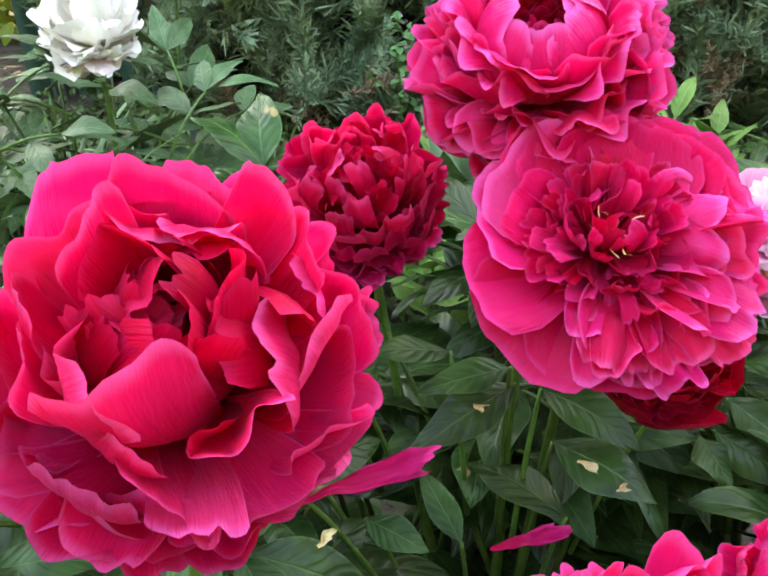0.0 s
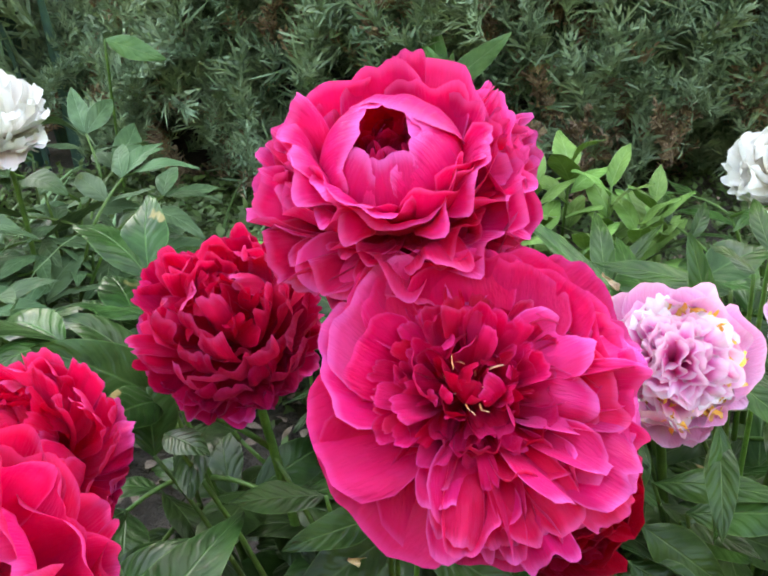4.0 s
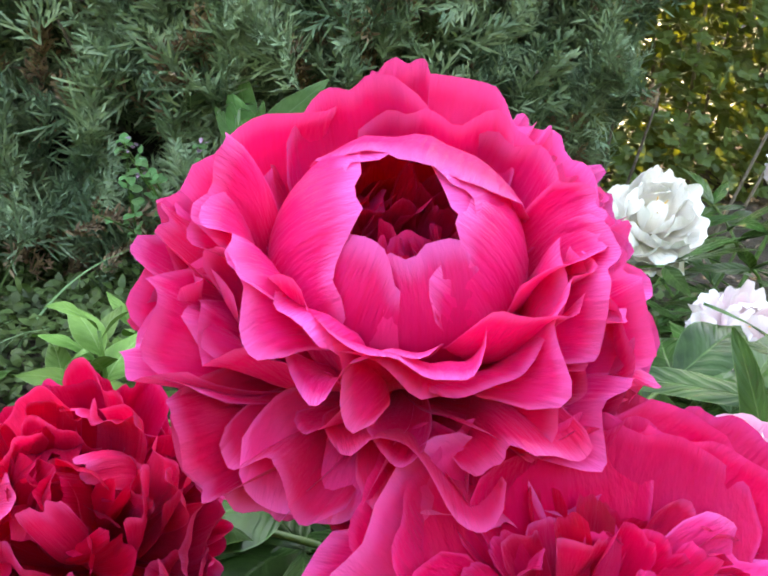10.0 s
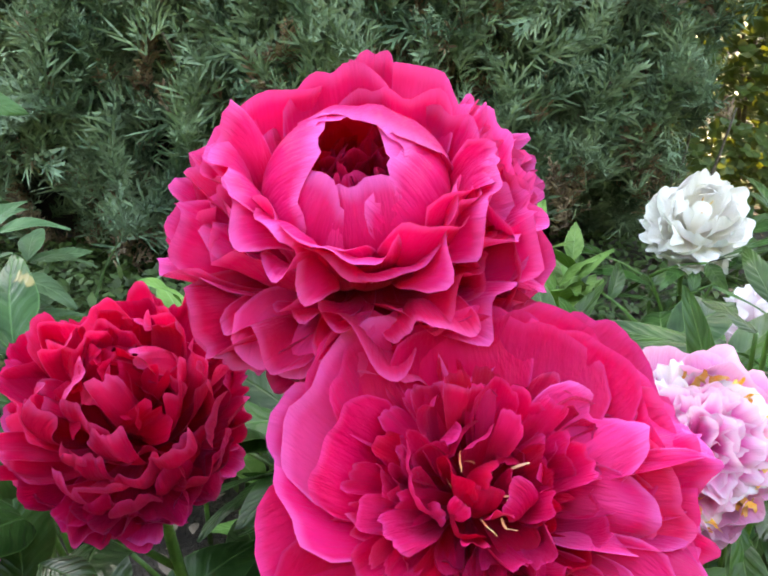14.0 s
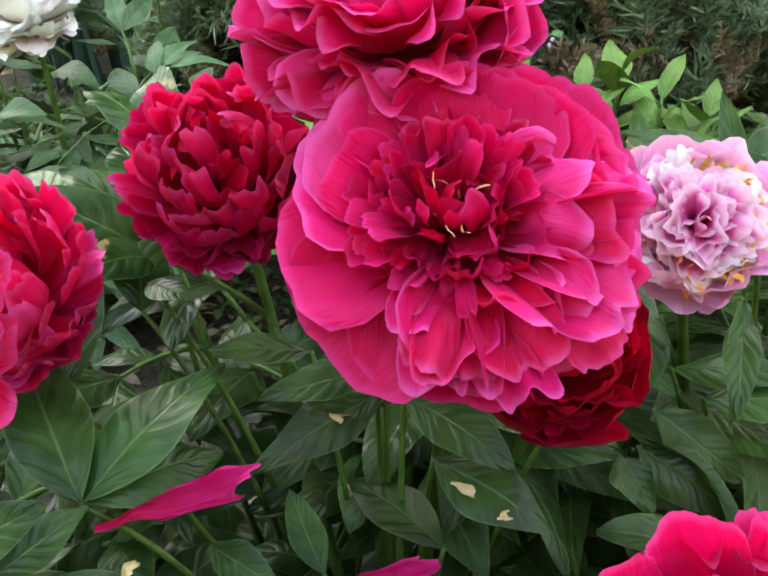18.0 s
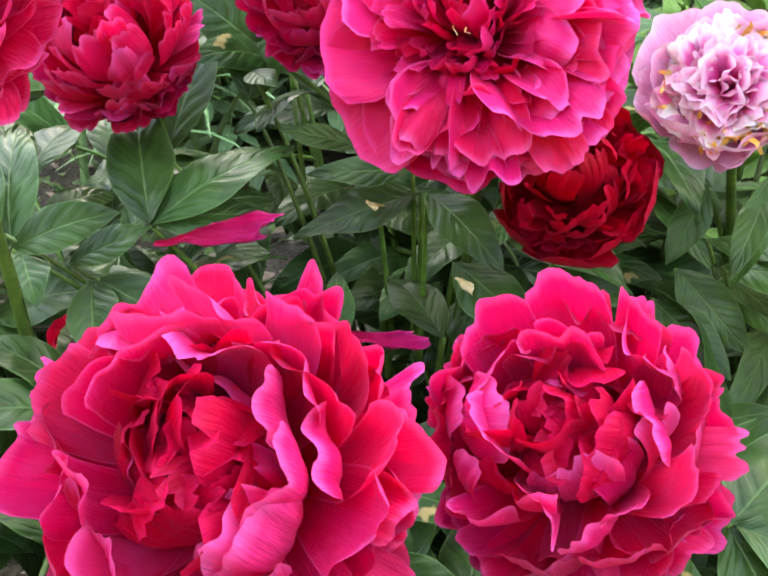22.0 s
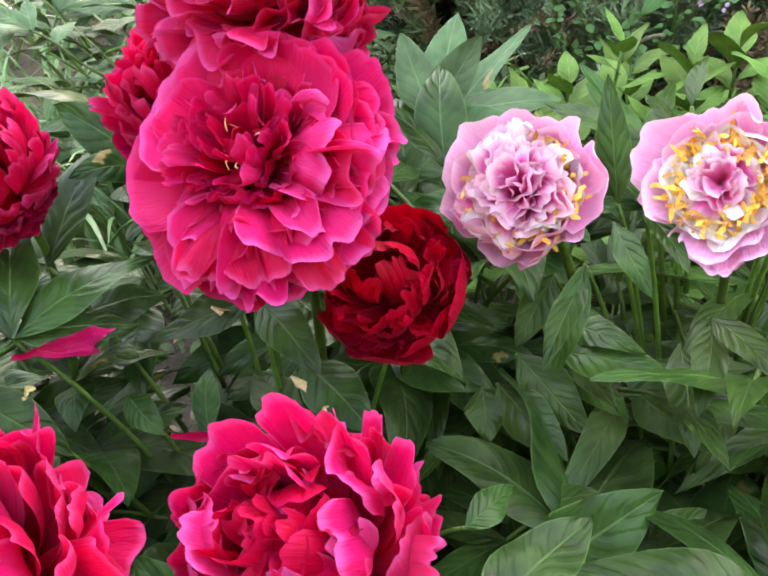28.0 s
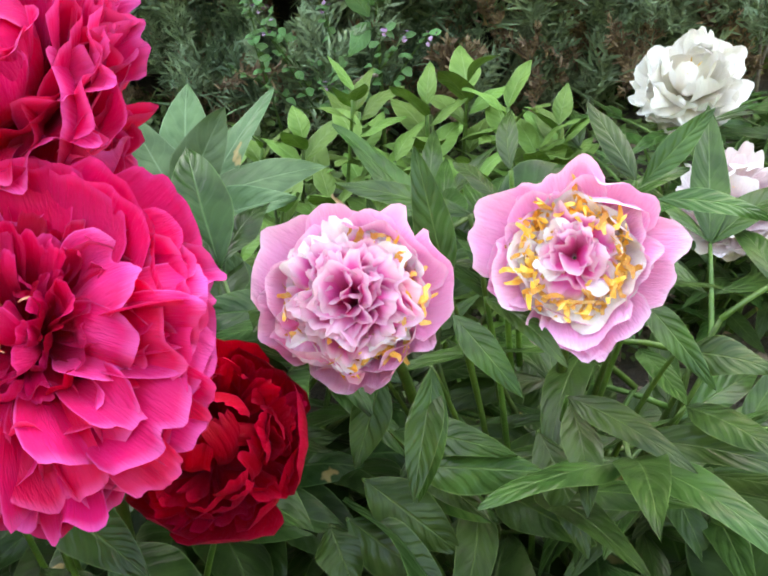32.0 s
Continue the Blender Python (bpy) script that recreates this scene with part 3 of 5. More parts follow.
def open_peony(centre, axis, R, seed, root, label, spin=0.0):
    """A wide open bloom: broad guard petals, a sheaf of folded ones over one side, a tuft of small curled ones with a few stamens."""
    rng = np.random.default_rng(seed)
    fl = flower_at("peony", centre, axis, spin, label, RED_GROUP)
    for turn, w, L, a, b, rf in ((226, 0.60, 1.22, 64, 112, 0.03), (262, 0.56, 1.18, 66, 114, 0.03), (196, 0.50, 1.20, 62, 106, 0.06), (298, 0.52, 1.16, 66, 110, 0.05), (330, 0.54, 1.22, 66, 104, 0.08),
                                (2, 0.54, 1.20, 62, 96, 0.08), (36, 0.56, 1.16, 58, 84, 0.06), (72, 0.54, 1.12, 52, 78, 0.06), (108, 0.50, 1.12, 50, 80, 0.07), (142, 0.50, 1.20, 54, 92, 0.05), (168, 0.44, 1.16, 58, 98, 0.09)):
        me = petal_mesh(rng, LIT_MAGENTA if turn in (298, 330, 2, 142, 168) else DEEP, 0.90 * L * R, w * R, a, b - 8, 0.9, rf * 1.6 + 0.05, 0.10, (0.02 * R, -0.34 * R), 12, 16, 1.3, curl=rng.normal(-20, 12), narrow=0.45)
        put_petal(fl, me, turn)
    for turn, w, L, a, b in ((52, 0.42, 0.98, 42, 56), (88, 0.40, 0.94, 36, 52), (122, 0.36, 0.96, 38, 60), (18, 0.40, 1.0, 46, 66), (160, 0.30, 0.84, 34, 48), (-14, 0.38, 1.02, 48, 76), (78, 0.34, 1.08, 48, 72), (40, 0.34, 1.12, 54, 80), (128, 0.30, 1.06, 48, 78)):
        me = petal_mesh(rng, DEEP, 0.86 * L * R, w * R, a + 12, b + 6, 0.8, 0.16, 0.10, (0.22 * R, -0.28 * R), 12, 18, 1.5, curl=rng.normal(-12, 18))
        put_petal(fl, me, turn)
    for k in range(42):
        turn = -104 + 128 * (k + rng.uniform(-0.4, 0.4)) / 41
        me = petal_mesh(rng, LIT_MAGENTA if rng.random() < 0.8 else CRIMSON, rng.uniform(0.60, 0.98) * R, rng.uniform(0.15, 0.31) * R, rng.uniform(34, 76), rng.uniform(62, 112), 1.0, 0.46, 0.12, (rng.uniform(0.16, 0.30) * R, -0.20 * R), 12, 20, 1.5, fold=rng.uniform(-0.6, 0.6), curl=rng.normal(0, 30))
        put_petal(fl, me, turn, pose(0, 0, 0, rng.normal(0, 14), 0, 0))
    for k in range(104):
        f = (k + 0.5) / 104
        th = 6 + 60 * math.sqrt(f)
        me = petal_mesh(rng, [HEART, DEEP, DEEP, CRIMSON][int(4 * min(0.99, rng.random() * (0.5 + 0.8 * f)))], rng.uniform(0.40, 0.60) * R, rng.uniform(0.055, 0.115) * R, th + 14, th - rng.uniform(0, 40), 1.3, 0.34, 0.12, ((0.04 + 0.16 * f) * R, -0.10 * R), 9, 10, 1.6, curl=rng.normal(-10, 45))
        put_petal(fl, me, 137.5 * k, pose(0, 0, 0, rng.normal(0, 10), rng.normal(0, 7), 0))
    for k in range(10):
        me = strip_mesh(rng, PISTIL, 0.11 * R, 0.010 * R, 0.6, "stamen")
        part("stamen", me, fl, "thin pale stamen", pose(0, 0, 0, 0, 0, 36 * k) @ pose(rng.uniform(0.02, 0.14) * R, 0, rng.uniform(0.10, 0.24) * R, 0, rng.uniform(0, 40), 0))
    stem_and_sepals(fl, rng, centre, axis, R, root, 0.36)
    return fl


def bud_peony(centre, axis, R, seed, root, label, spin=0.0):
    """A half-open globe: large cupped guard petals round a packed heart."""
    rng = np.random.default_rng(seed)
    fl = flower_at("peony", centre, axis, spin, label, RED_GROUP)
    for k in range(8):
        me = petal_mesh(rng, SCARLET, rng.uniform(1.50, 1.80) * R, rng.uniform(0.50, 0.66) * R, 108, rng.uniform(-20, -2), 0.95, 0.05, 0.08, (0.02 * R, -0.86 * R), 12, 10, 1.2, curl=-8, narrow=0.5)
        put_petal(fl, me, 45 * k + rng.uniform(-8, 8))
    ball_petals(fl, rng, R * 0.94, 110, 4, 84, 0.17, [SCARLET, HEART, SCARLET, SCARLET], 0.6, 30, 0.28, 0.14, 1.1, 1.04, messy=1.3)
    stem_and_sepals(fl, rng, centre, axis, R, root, 0.88)
    return fl


def pink_peony(centre, axis, R, seed, root, label, spin=0.0, tuft=40, spread_out=0, dome=1.0):
    """A bowl of pink guard petals, a ring of golden staminodes, and a tuft of ruffled petals in the middle."""
    rng = np.random.default_rng(seed)
    fl = flower_at("peony", centre, axis, spin, label, "pink peony blooms")
    for layer, (n, th1, L) in enumerate(((7, 26, 1.34), (8, 6, 1.24), (9, 16, 1.02))):
        for k in range(n):
            me = petal_mesh(rng, PALE_PINK if layer == 2 else PINK, rng.uniform(0.88, 1.08) * L * R, rng.uniform(0.46, 0.66) * R, 100 - 10 * layer, th1 + spread_out + rng.uniform(-12, 12), 0.8, 0.13, 0.12, (0.02 * R, -0.46 * R), 11, 16, 2.2, curl=rng.normal(-10, 18))
            put_petal(fl, me, 360 / n * k + 19 * layer + rng.uniform(-12, 12))
    for k in range(150):
        me = strip_mesh(rng, STAMEN, rng.uniform(0.22, 0.36) * R, 0.058 * R, 0.9)
        turn = 2.4 * k * 57.3
        rad = R * rng.uniform(0.44, 0.62) * (1.0 + 0.35 * (dome - 1.0))
        part("staminode", me, fl, "", pose(0, 0, 0, 0, 0, turn) @ pose(rad, 0, -0.06 * R + 0.22 * rng.random() * R, 0, rng.uniform(-20, 40), rng.uniform(-60, 60)))
    for k in range(tuft):
        f = (k + 0.5) / tuft
        th = 4 + 40 * f + rng.normal(0, 8)
        mat = PINK_HEART if f < (0.92 if dome > 1 else 0.62) + rng.uniform(-0.2, 0.2) else PALE_PINK
        me = petal_mesh(rng, mat, (0.56 - 0.12 * f) * R * dome * rng.uniform(0.85, 1.15), rng.uniform(0.15, 0.30) * R, th - 6, th + rng.uniform(6, 34), 0.8, 0.34, 0.16, ((0.02 + 0.26 * dome * f) * R, -0.14 * R), 9, 14, 2.2, curl=rng.normal(26, 20), blunt=0.7)
        put_petal(fl, me, 137.5 * k + rng.normal(0, 9), pose(0, 0, 0, rng.normal(0, 9), 0, 0))
    stem_and_sepals(fl, rng, centre, axis, R, root, 0.50)
    return fl


def white_peony(centre, axis, R, seed, root, label, mats, spin=0.0, count=84):
    rng = np.random.default_rng(seed)
    fl = flower_at("peony", centre, axis, spin, label, "white peony blooms")
    ball_petals(fl, rng, R, count, 6, 112, 0.29, mats, 0.4, 24, 0.30, 0.16, 0.6, 1.0, nu=8, nv=14, messy=0.9)
    for k in range(4):
        me = strip_mesh(rng, STAMEN, 0.25 * R, 0.03 * R, 0.4)
        part("staminode", me, fl, "yellow stamen", pose(0, 0, 0, 0, 0, 90 * k) @ pose(0.05 * R, 0, 0.42 * R, 0, 12, 0))
    stem_and_sepals(fl, rng, centre, axis, R, root)
    return fl


# ---- leafy bushes ----
def leaf_set(seed, mat, n, length, width, **kw):
    rng = np.random.default_rng(seed)
    return [leaf_mesh(rng, mat, length, width * rng.uniform(0.85, 1.15), rng.uniform(0.1, 0.5), rng.uniform(0.1, 0.9), rng.uniform(-0.5, 0.5), rng.uniform(0.02, 0.08), **kw) for _ in range(n)]


def add_leaf(bush, me, p, direction, up, size):
    return part("leaf", me, bush, "", place(p, direction, up, size))


def compound_leaf(bush, rng, leaves, node_at, direction, up, size, count=5, stalk=0.07):
    """A leaf stalk with leaflets: pairs along it and three at its end."""
    d = Vector(direction).normalized()
    side = d.cross(Vector(up)).normalized()
    end = Vector(node_at) + d * stalk + Vector((0, 0, 0.006))
    v, f = tube(bend(node_at, end, (0, 0, 0.01), 4), [0.0022, 0.002, 0.0018, 0.0016, 0.0014], 5)
    stalk_ob = part("leaf_stalk", mesh_of("leaf_stalk", v, f, STEM), bush)
    spread = [0, 0.75, -0.75, 1.25, -1.25, 0.4, -0.4][:count]
    for k, a in enumerate(spread):
        dd = d * math.cos(a) + side * math.sin(a) + Vector((0, 0, rng.uniform(-0.35, 0.25)))
        p = end if k < 3 else Vector(node_at).lerp(end, 0.55)
        uu = Vector(up) + Vector((rng.normal(0, 0.3), rng.normal(0, 0.3), 0))
        add_leaf(stalk_ob, leaves[int(rng.integers(len(leaves)))], p, dd, uu, size * rng.uniform(0.75, 1.15) * (1.0 if k == 0 else 0.9))


def bush(name, root, shoots, leaves, seed, label, group="peony bushes", size=1.0, per=3, low=0.35, count=5):
    """shoots: tops of leafy shoots, (x, y, z)."""
    rng = np.random.default_rng(seed)
    b = thing(name, Matrix.Identity(4), label, "peony bush", group)
    for top in shoots:
        r = Vector(root) + Vector((rng.normal(0, 0.03), rng.normal(0, 0.03), -0.01))
        pts = bend(r, top, (rng.normal(0, 0.02), rng.normal(0, 0.02), 0.04), 8)
        v, f = tube(pts, [0.0034 - 0.00022 * i for i in range(9)], 6)
        part("stem", mesh_of("stem", v, f, STEM), b, "green leafy stem")
        turn = rng.uniform(0, 6.28)
        for k in range(per):
            s = 1.0 - (1.0 - low) * k / max(1, per - 1) if per > 1 else 1.0
            p = pts[min(8, int(round(s * 8)))]
            turn += 2.4
            lift = 0.45 if k == 0 else 0.1
            d = Vector((math.cos(turn), math.sin(turn), lift + rng.normal(0, 0.15)))
            compound_leaf(b, rng, leaves, p, d, (0, 0, 1), size, count, 0.05 * size + 0.02)
    return b


def leaf_to(bush_ob, rng, mat, base, tip, width, up=(0.0, -0.55, 0.85), fold=None, droop=None):
    """A leaf from base to tip."""
    d = Vector(tip) - Vector(base)
    dr = rng.uniform(0.15, 0.7) if droop is None else droop
    me = leaf_mesh(rng, mat, d.length * 1.04, width * 1.08, rng.uniform(0.10, 0.42) if fold is None else fold, dr, rng.uniform(-0.4, 0.4), rng.uniform(0.03, 0.08))
    uu = Vector(up) + Vector((rng.normal(0, 0.22), rng.normal(0, 0.15), rng.normal(0, 0.1)))
    return part("leaf", me, bush_ob, "", place(base, d, uu))


def stalk_to(bush_ob, a, b, r0=0.0012, r1=0.0020, sag=(0, 0, 0.02), name="leaf_stalk"):
    v, f = tube(bend(a, b, sag, 8), [r0 + (r1 - r0) * i / 8 for i in range(9)], 6)
    return part(name, mesh_of(name, v, f, STEM), bush_ob)

# ---- ground and far garden, with an added light-blocking ring ----
def ground_sheet():
    xs = np.concatenate([[-600, -60, -12, -5], np.linspace(-2.4, 2.8, 66), [5, 12, 60, 600]])
    ys = np.concatenate([[-600, -60, -12, -4], np.linspace(-1.0, 2.6, 56), [3.2, 5, 12, 60, 600]])
    verts = []
    for y in ys:
        for x in xs:
            z = 0.0
            if abs(x) < 3 and -1.1 < y < 2.7:
                z = 0.018 * noise.noise((x * 6, y * 6, 0)) + 0.010 * noise.noise((x * 19, y * 19, 3))
            verts.append((x, y, z))
    n = len(xs)
    faces = [(j * n + i, j * n + i + 1, (j + 1) * n + i + 1, (j + 1) * n + i) for j in range(len(ys) - 1) for i in range(n - 1)]
    ob = new("ground", mesh_of("ground", verts, faces, SOIL))
    return tagged(ob, "bare brown garden soil with crumbs and litter", "ground", kind="structure")


ground_sheet()


def light_block_ring():
    """Added ring round the garden that blocks low sky light, tallest behind the camera."""
    verts, faces, n = [], [], 72
    for k in range(n + 1):
        a = radians(360 * k / n)
        r = 6.5 + 0.25 * noise.noise((math.cos(a) * 3, math.sin(a) * 3, 0))
        top = 3.2 - 1.1 * math.sin(a) + 0.2 * noise.noise((a * 4, 0, 5))
        for z, o in ((-0.02, 0.0), (0.4 * top, -0.1), (0.8 * top, 0.1), (top, 0.5), (top, 1.4), (-0.02, 1.5)):
            verts.append((0.2 + (r + o) * math.cos(a), 0.6 + (r + o) * math.sin(a), z))
    for k in range(n):
        for j in range(5):
            faces.append((k * 6 + j, (k + 1) * 6 + j, (k + 1) * 6 + j + 1, k * 6 + j + 1))
    tagged(new("wall_hedge", mesh_of("wall_hedge", verts, faces, BLOCK_GREEN)), "tall dark green ring added to block low sky light", "hedge", kind="structure")


light_block_ring()


def rot_to(d, up, rng, roll=0.0):
    return np.array(frame_of(d, up) @ Matrix.Rotation(roll, 3, "X"))


def affine(r, p, s):
    return np.hstack([r * s, np.asarray(p, dtype=float).reshape(3, 1)])


def juniper_template(rng, length=0.105, dead=False):
    """A feathery spray along x: forked twiglets of slim tapered scales."""
    vs, fs = [], []

    def strip(a, b, w, nrm):
        d = b - a
        s = np.cross(d, nrm)
        s = s / (np.linalg.norm(s) + 1e-9) * w
        k = len(vs)
        m = a + d * 0.55 + nrm * w * 0.5
        vs.extend([a - s * 0.5, a + s * 0.5, m - s * 0.6, m + s * 0.6, b])
        fs.extend([(k, k + 1, k + 3), (k, k + 3, k + 2), (k + 2, k + 3, k + 4)])

    up = np.array([0, 0, 1.0])
    n = 7 if not dead else 5
    p = np.zeros(3)
    d = np.array([1.0, 0, 0])
    for i in range(n):
        s = i / n
        q = p + d * length / n
        strip(p, q, 0.0030 * (1.2 - s), up + rng.normal(0, 0.3, 3))
        for side in (-1, 1):
            a = radians(rng.uniform(20, 42)) * side
            rise = rng.normal(0.10, 0.22)
            e = np.array([math.cos(a), math.sin(a), rise])
            L = length * 0.42 * (1.05 - 0.75 * s) * rng.uniform(0.6, 1.3)
            tip = p + e * L
            strip(p, tip, 0.0028, up + rng.normal(0, 0.4, 3))
            for g in (0.25, 0.5, 0.75):
                for sg in (-1, 1):
                    if rng.random() < 0.2:
                        continue
                    b2 = a + sg * radians(rng.uniform(12, 34))
                    e2 = np.array([math.cos(b2), math.sin(b2), rise + rng.normal(0, 0.4)])
                    c = p + e * L * g
                    strip(c, c + e2 * L * rng.uniform(0.45, 0.85), 0.0025, up + rng.normal(0, 0.4, 3))
        d = d + np.array([0, rng.normal(0, 0.12), rng.normal(0.03, 0.12)])
        d /= np.linalg.norm(d)
        p = q
    return np.array(vs), np.array(fs)


def hedge_face(x, z):
    """How far back the hedge's front stands at (x, z): it bulges, and draws in at its foot."""
    n = 0.13 * noise.noise((x * 2.3 + 4, z * 2.6, 1.0)) + 0.08 * noise.noise((x * 6.0, z * 6.5, 7.0)) + 0.05 * noise.noise((x * 13.0, z * 13.0, 3.0))
    y = 1.72 - 0.16 * math.exp(-((x - 0.2) / 0.28) ** 2) + 0.10 * max(0.0, x - 0.5) + n
    y += 0.42 * max(0.0, 0.26 + 0.06 * noise.noise((x * 3, 0, 2)) - z) / 0.26
    y += 1.1 * max(0.0, -0.36 - x + 0.22 * z) * 1.6
    return y + 0.05 * max(0.0, z - 0.8)


HEDGE_TOP = 1.75


def hedge():
    rng = np.random.default_rng(11)
    h = thing("juniper_hedge", Matrix.Identity(4), "dense grey-green juniper hedge with brown dead twigs", "hedge")
    # dark backing body: the shade between the sprays is put into its colour
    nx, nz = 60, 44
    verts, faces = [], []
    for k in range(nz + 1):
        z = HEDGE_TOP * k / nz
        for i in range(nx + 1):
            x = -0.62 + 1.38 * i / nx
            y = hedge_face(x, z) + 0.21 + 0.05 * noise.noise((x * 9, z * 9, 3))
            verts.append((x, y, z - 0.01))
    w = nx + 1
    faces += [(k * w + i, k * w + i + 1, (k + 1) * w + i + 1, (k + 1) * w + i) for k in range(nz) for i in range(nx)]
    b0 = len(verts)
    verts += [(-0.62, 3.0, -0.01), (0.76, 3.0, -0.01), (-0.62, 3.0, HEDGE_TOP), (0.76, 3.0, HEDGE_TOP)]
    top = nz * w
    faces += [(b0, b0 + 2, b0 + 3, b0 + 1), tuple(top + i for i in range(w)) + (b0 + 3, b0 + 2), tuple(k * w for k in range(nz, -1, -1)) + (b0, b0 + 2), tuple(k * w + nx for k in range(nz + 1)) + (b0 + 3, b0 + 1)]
    part("inner_tangle", mesh_of("inner_tangle", verts, faces, HEDGE_SHADE), h, "dark backing sheet standing for shade inside the hedge")
    live = [juniper_template(rng) for _ in range(10)]
    dead = [juniper_template(rng, 0.05, True) for _ in range(5)]
    rows, rows_dead = [], []
    for _ in range(950):
        x, z = rng.uniform(-0.68, 0.82), rng.uniform(0.02, 0.98)
        if z < 0.26 and rng.random() < (0.26 - z) / 0.26 * 0.9:
            continue
        tilt = noise.noise((x * 3.1, z * 3.1, 20.0))
        axis = np.array([0.9 * tilt + rng.normal(0, 0.35), -0.70 + 0.35 * rng.random(), 0.75 + rng.normal(0, 0.3)])
        axis /= np.linalg.norm(axis)
        size = rng.uniform(0.7, 1.25)
        tip = np.array([x, hedge_face(x, z) + rng.uniform(-0.05, 0.08), z])
        brown = rng.random() < 0.09 + 0.28 * max(0.0, noise.noise((x * 6, z * 6, 9))) + (0.20 if z < 0.3 else 0.0)
        for k in range(7):
            f = k / 6
            base = tip - axis * 0.13 * size * (1 - f) - axis * 0.06
            d = axis + rng.normal(0, 0.26 * (1.15 - 0.6 * f), 3)
            r = rot_to(d, (rng.normal(), rng.normal(), 1), rng, rng.uniform(-1.2, 1.2))
            if brown or rng.random() < 0.10:
                rows_dead.append((int(rng.integers(len(dead))), affine(r, base, size * rng.uniform(0.9, 1.4))))
            else:
                rows.append((int(rng.integers(len(live))), affine(r, base, size * rng.uniform(0.8, 1.2))))
    for _ in range(1200):
        x, z = rng.uniform(-0.62, 0.78), rng.uniform(0.95, HEDGE_TOP + 0.05)
        r = rot_to((rng.normal(0, 0.5), -0.6, rng.normal(0.5, 0.4)), (0, 0, 1), rng, rng.uniform(0, 6.28))
        rows.append((int(rng.integers(len(live))), affine(r, (x, hedge_face(x, z) + 0.03, z), 2.2)))
    for _ in range(520):
        x, y = rng.uniform(-0.64, 0.78), rng.uniform(1.75, 3.05)
        r = rot_to((rng.normal(0, 0.5), rng.normal(0, 0.5), 0.7), (0, 0, 1), rng, rng.uniform(0, 6.28))
        rows.append((int(rng.integers(len(live))), affine(r, (x, y, HEDGE_TOP - 0.03), 3.2)))
    for _ in range(420):
        z, y, side = rng.uniform(0.1, HEDGE_TOP), rng.uniform(2.1, 3.05), (-1, 1)[int(rng.integers(2))]
        r = rot_to((side * 0.6, rng.normal(0, 0.4), 0.6), (0, 0, 1), rng, rng.uniform(0, 6.28))
        rows.append((int(rng.integers(len(live))), affine(r, (0.07 + side * 0.70, y, z), 2.8)))
    v, f = scatter(live, rows)
    tagged(part("foliage", big_mesh("foliage", v, f, JUNIPER), h, "feathery grey-green scale foliage"), kind="stuff")
    v, f = scatter(dead, rows_dead)
    tagged(part("dead_foliage", big_mesh("dead_foliage", v, f, JUNIPER_DEAD), h, "rusty brown dead sprays"), kind="stuff")
    for a, b, c in (((0.10, 1.62, 0.12), (0.15, 1.50, 0.215), 0.006), ((0.15, 1.50, 0.215), (0.19, 1.46, 0.24), 0.004), ((0.12, 1.56, 0.16), (0.135, 1.47, 0.17), 0.004)):
        v, f = tube(bend(a, b, (0.005, 0, 0.01), 5), [c, c * 0.95, c * 0.9, c * 0.8, c * 0.7, c * 0.6], 6)
        part("dead_branch", mesh_of("dead_branch", v, f, TWIG), h, "bare grey branch stub")
    for k in range(14):
        x = rng.uniform(-0.4, 0.75)
        z0 = rng.uniform(0.0, 0.1)
        y = hedge_face(x, 0.15) + 0.03
        v, f = tube(bend((x, y + 0.08, z0), (x + rng.normal(0, 0.12), hedge_face(x, 0.4) + 0.02, rng.uniform(0.3, 0.6)), (rng.normal(0, 0.03), 0, 0.02), 6), [0.006, 0.0055, 0.005, 0.0045, 0.004, 0.003, 0.002], 5)
        part("branch", mesh_of("branch", v, f, TWIG), h, "thin bare branch")


hedge()

# ---- bushes ----
ROOT_RED, ROOT_PINK, ROOT_WHITE, ROOT_WHITE_L = (0.07, 0.50, 0.0), (0.31, 0.62, 0.0), (0.58, 1.14, 0.0), (-0.34, 1.14, 0.0)
broad_leaves = leaf_set(21, LEAF, 10, 0.092, 0.040)
narrow_leaves = leaf_set(22, LEAF_NARROW, 10, 0.098, 0.022, broad=0.36)
grey_leaves = leaf_set(23, LEAF_GREY, 8, 0.09, 0.031)
pale_leaves = leaf_set(24, LEAF_PALE, 8, 0.052, 0.026)
weed_leaves = leaf_set(25, LEAF_WEED, 4, 0.10, 0.035)


def ring_of(rng, cx, cy, rx, ry, z0, z1, n):
    return [(cx + rx * math.sqrt(rng.random()) * math.cos(a), cy + ry * math.sqrt(rng.random()) * math.sin(a), rng.uniform(z0, z1)) for a in rng.uniform(0, 6.283, n)]


g = np.random.default_rng(5)
kl = np.random.default_rng(77)
red_bush = bush("peony_bush", ROOT_RED, ring_of(g, 0.06, 0.49, 0.17, 0.11, 0.03, 0.13, 16), broad_leaves, 31, "peony bush with broad dark green leaves", low=0.6, size=1.22)
bush("peony_bush", (0.10, 0.26, 0.0), ring_of(g, 0.12, 0.24, 0.20, 0.12, 0.14, 0.28, 22), broad_leaves, 35, "low peony bush with broad dark green leaves", low=0.6)
bush("peony_bush", (-0.16, 0.42, 0.0), ring_of(g, -0.18, 0.40, 0.14, 0.20, 0.20, 0.33, 22), broad_leaves, 36, "peony bush with dark green leaves beside the grass", low=0.6)
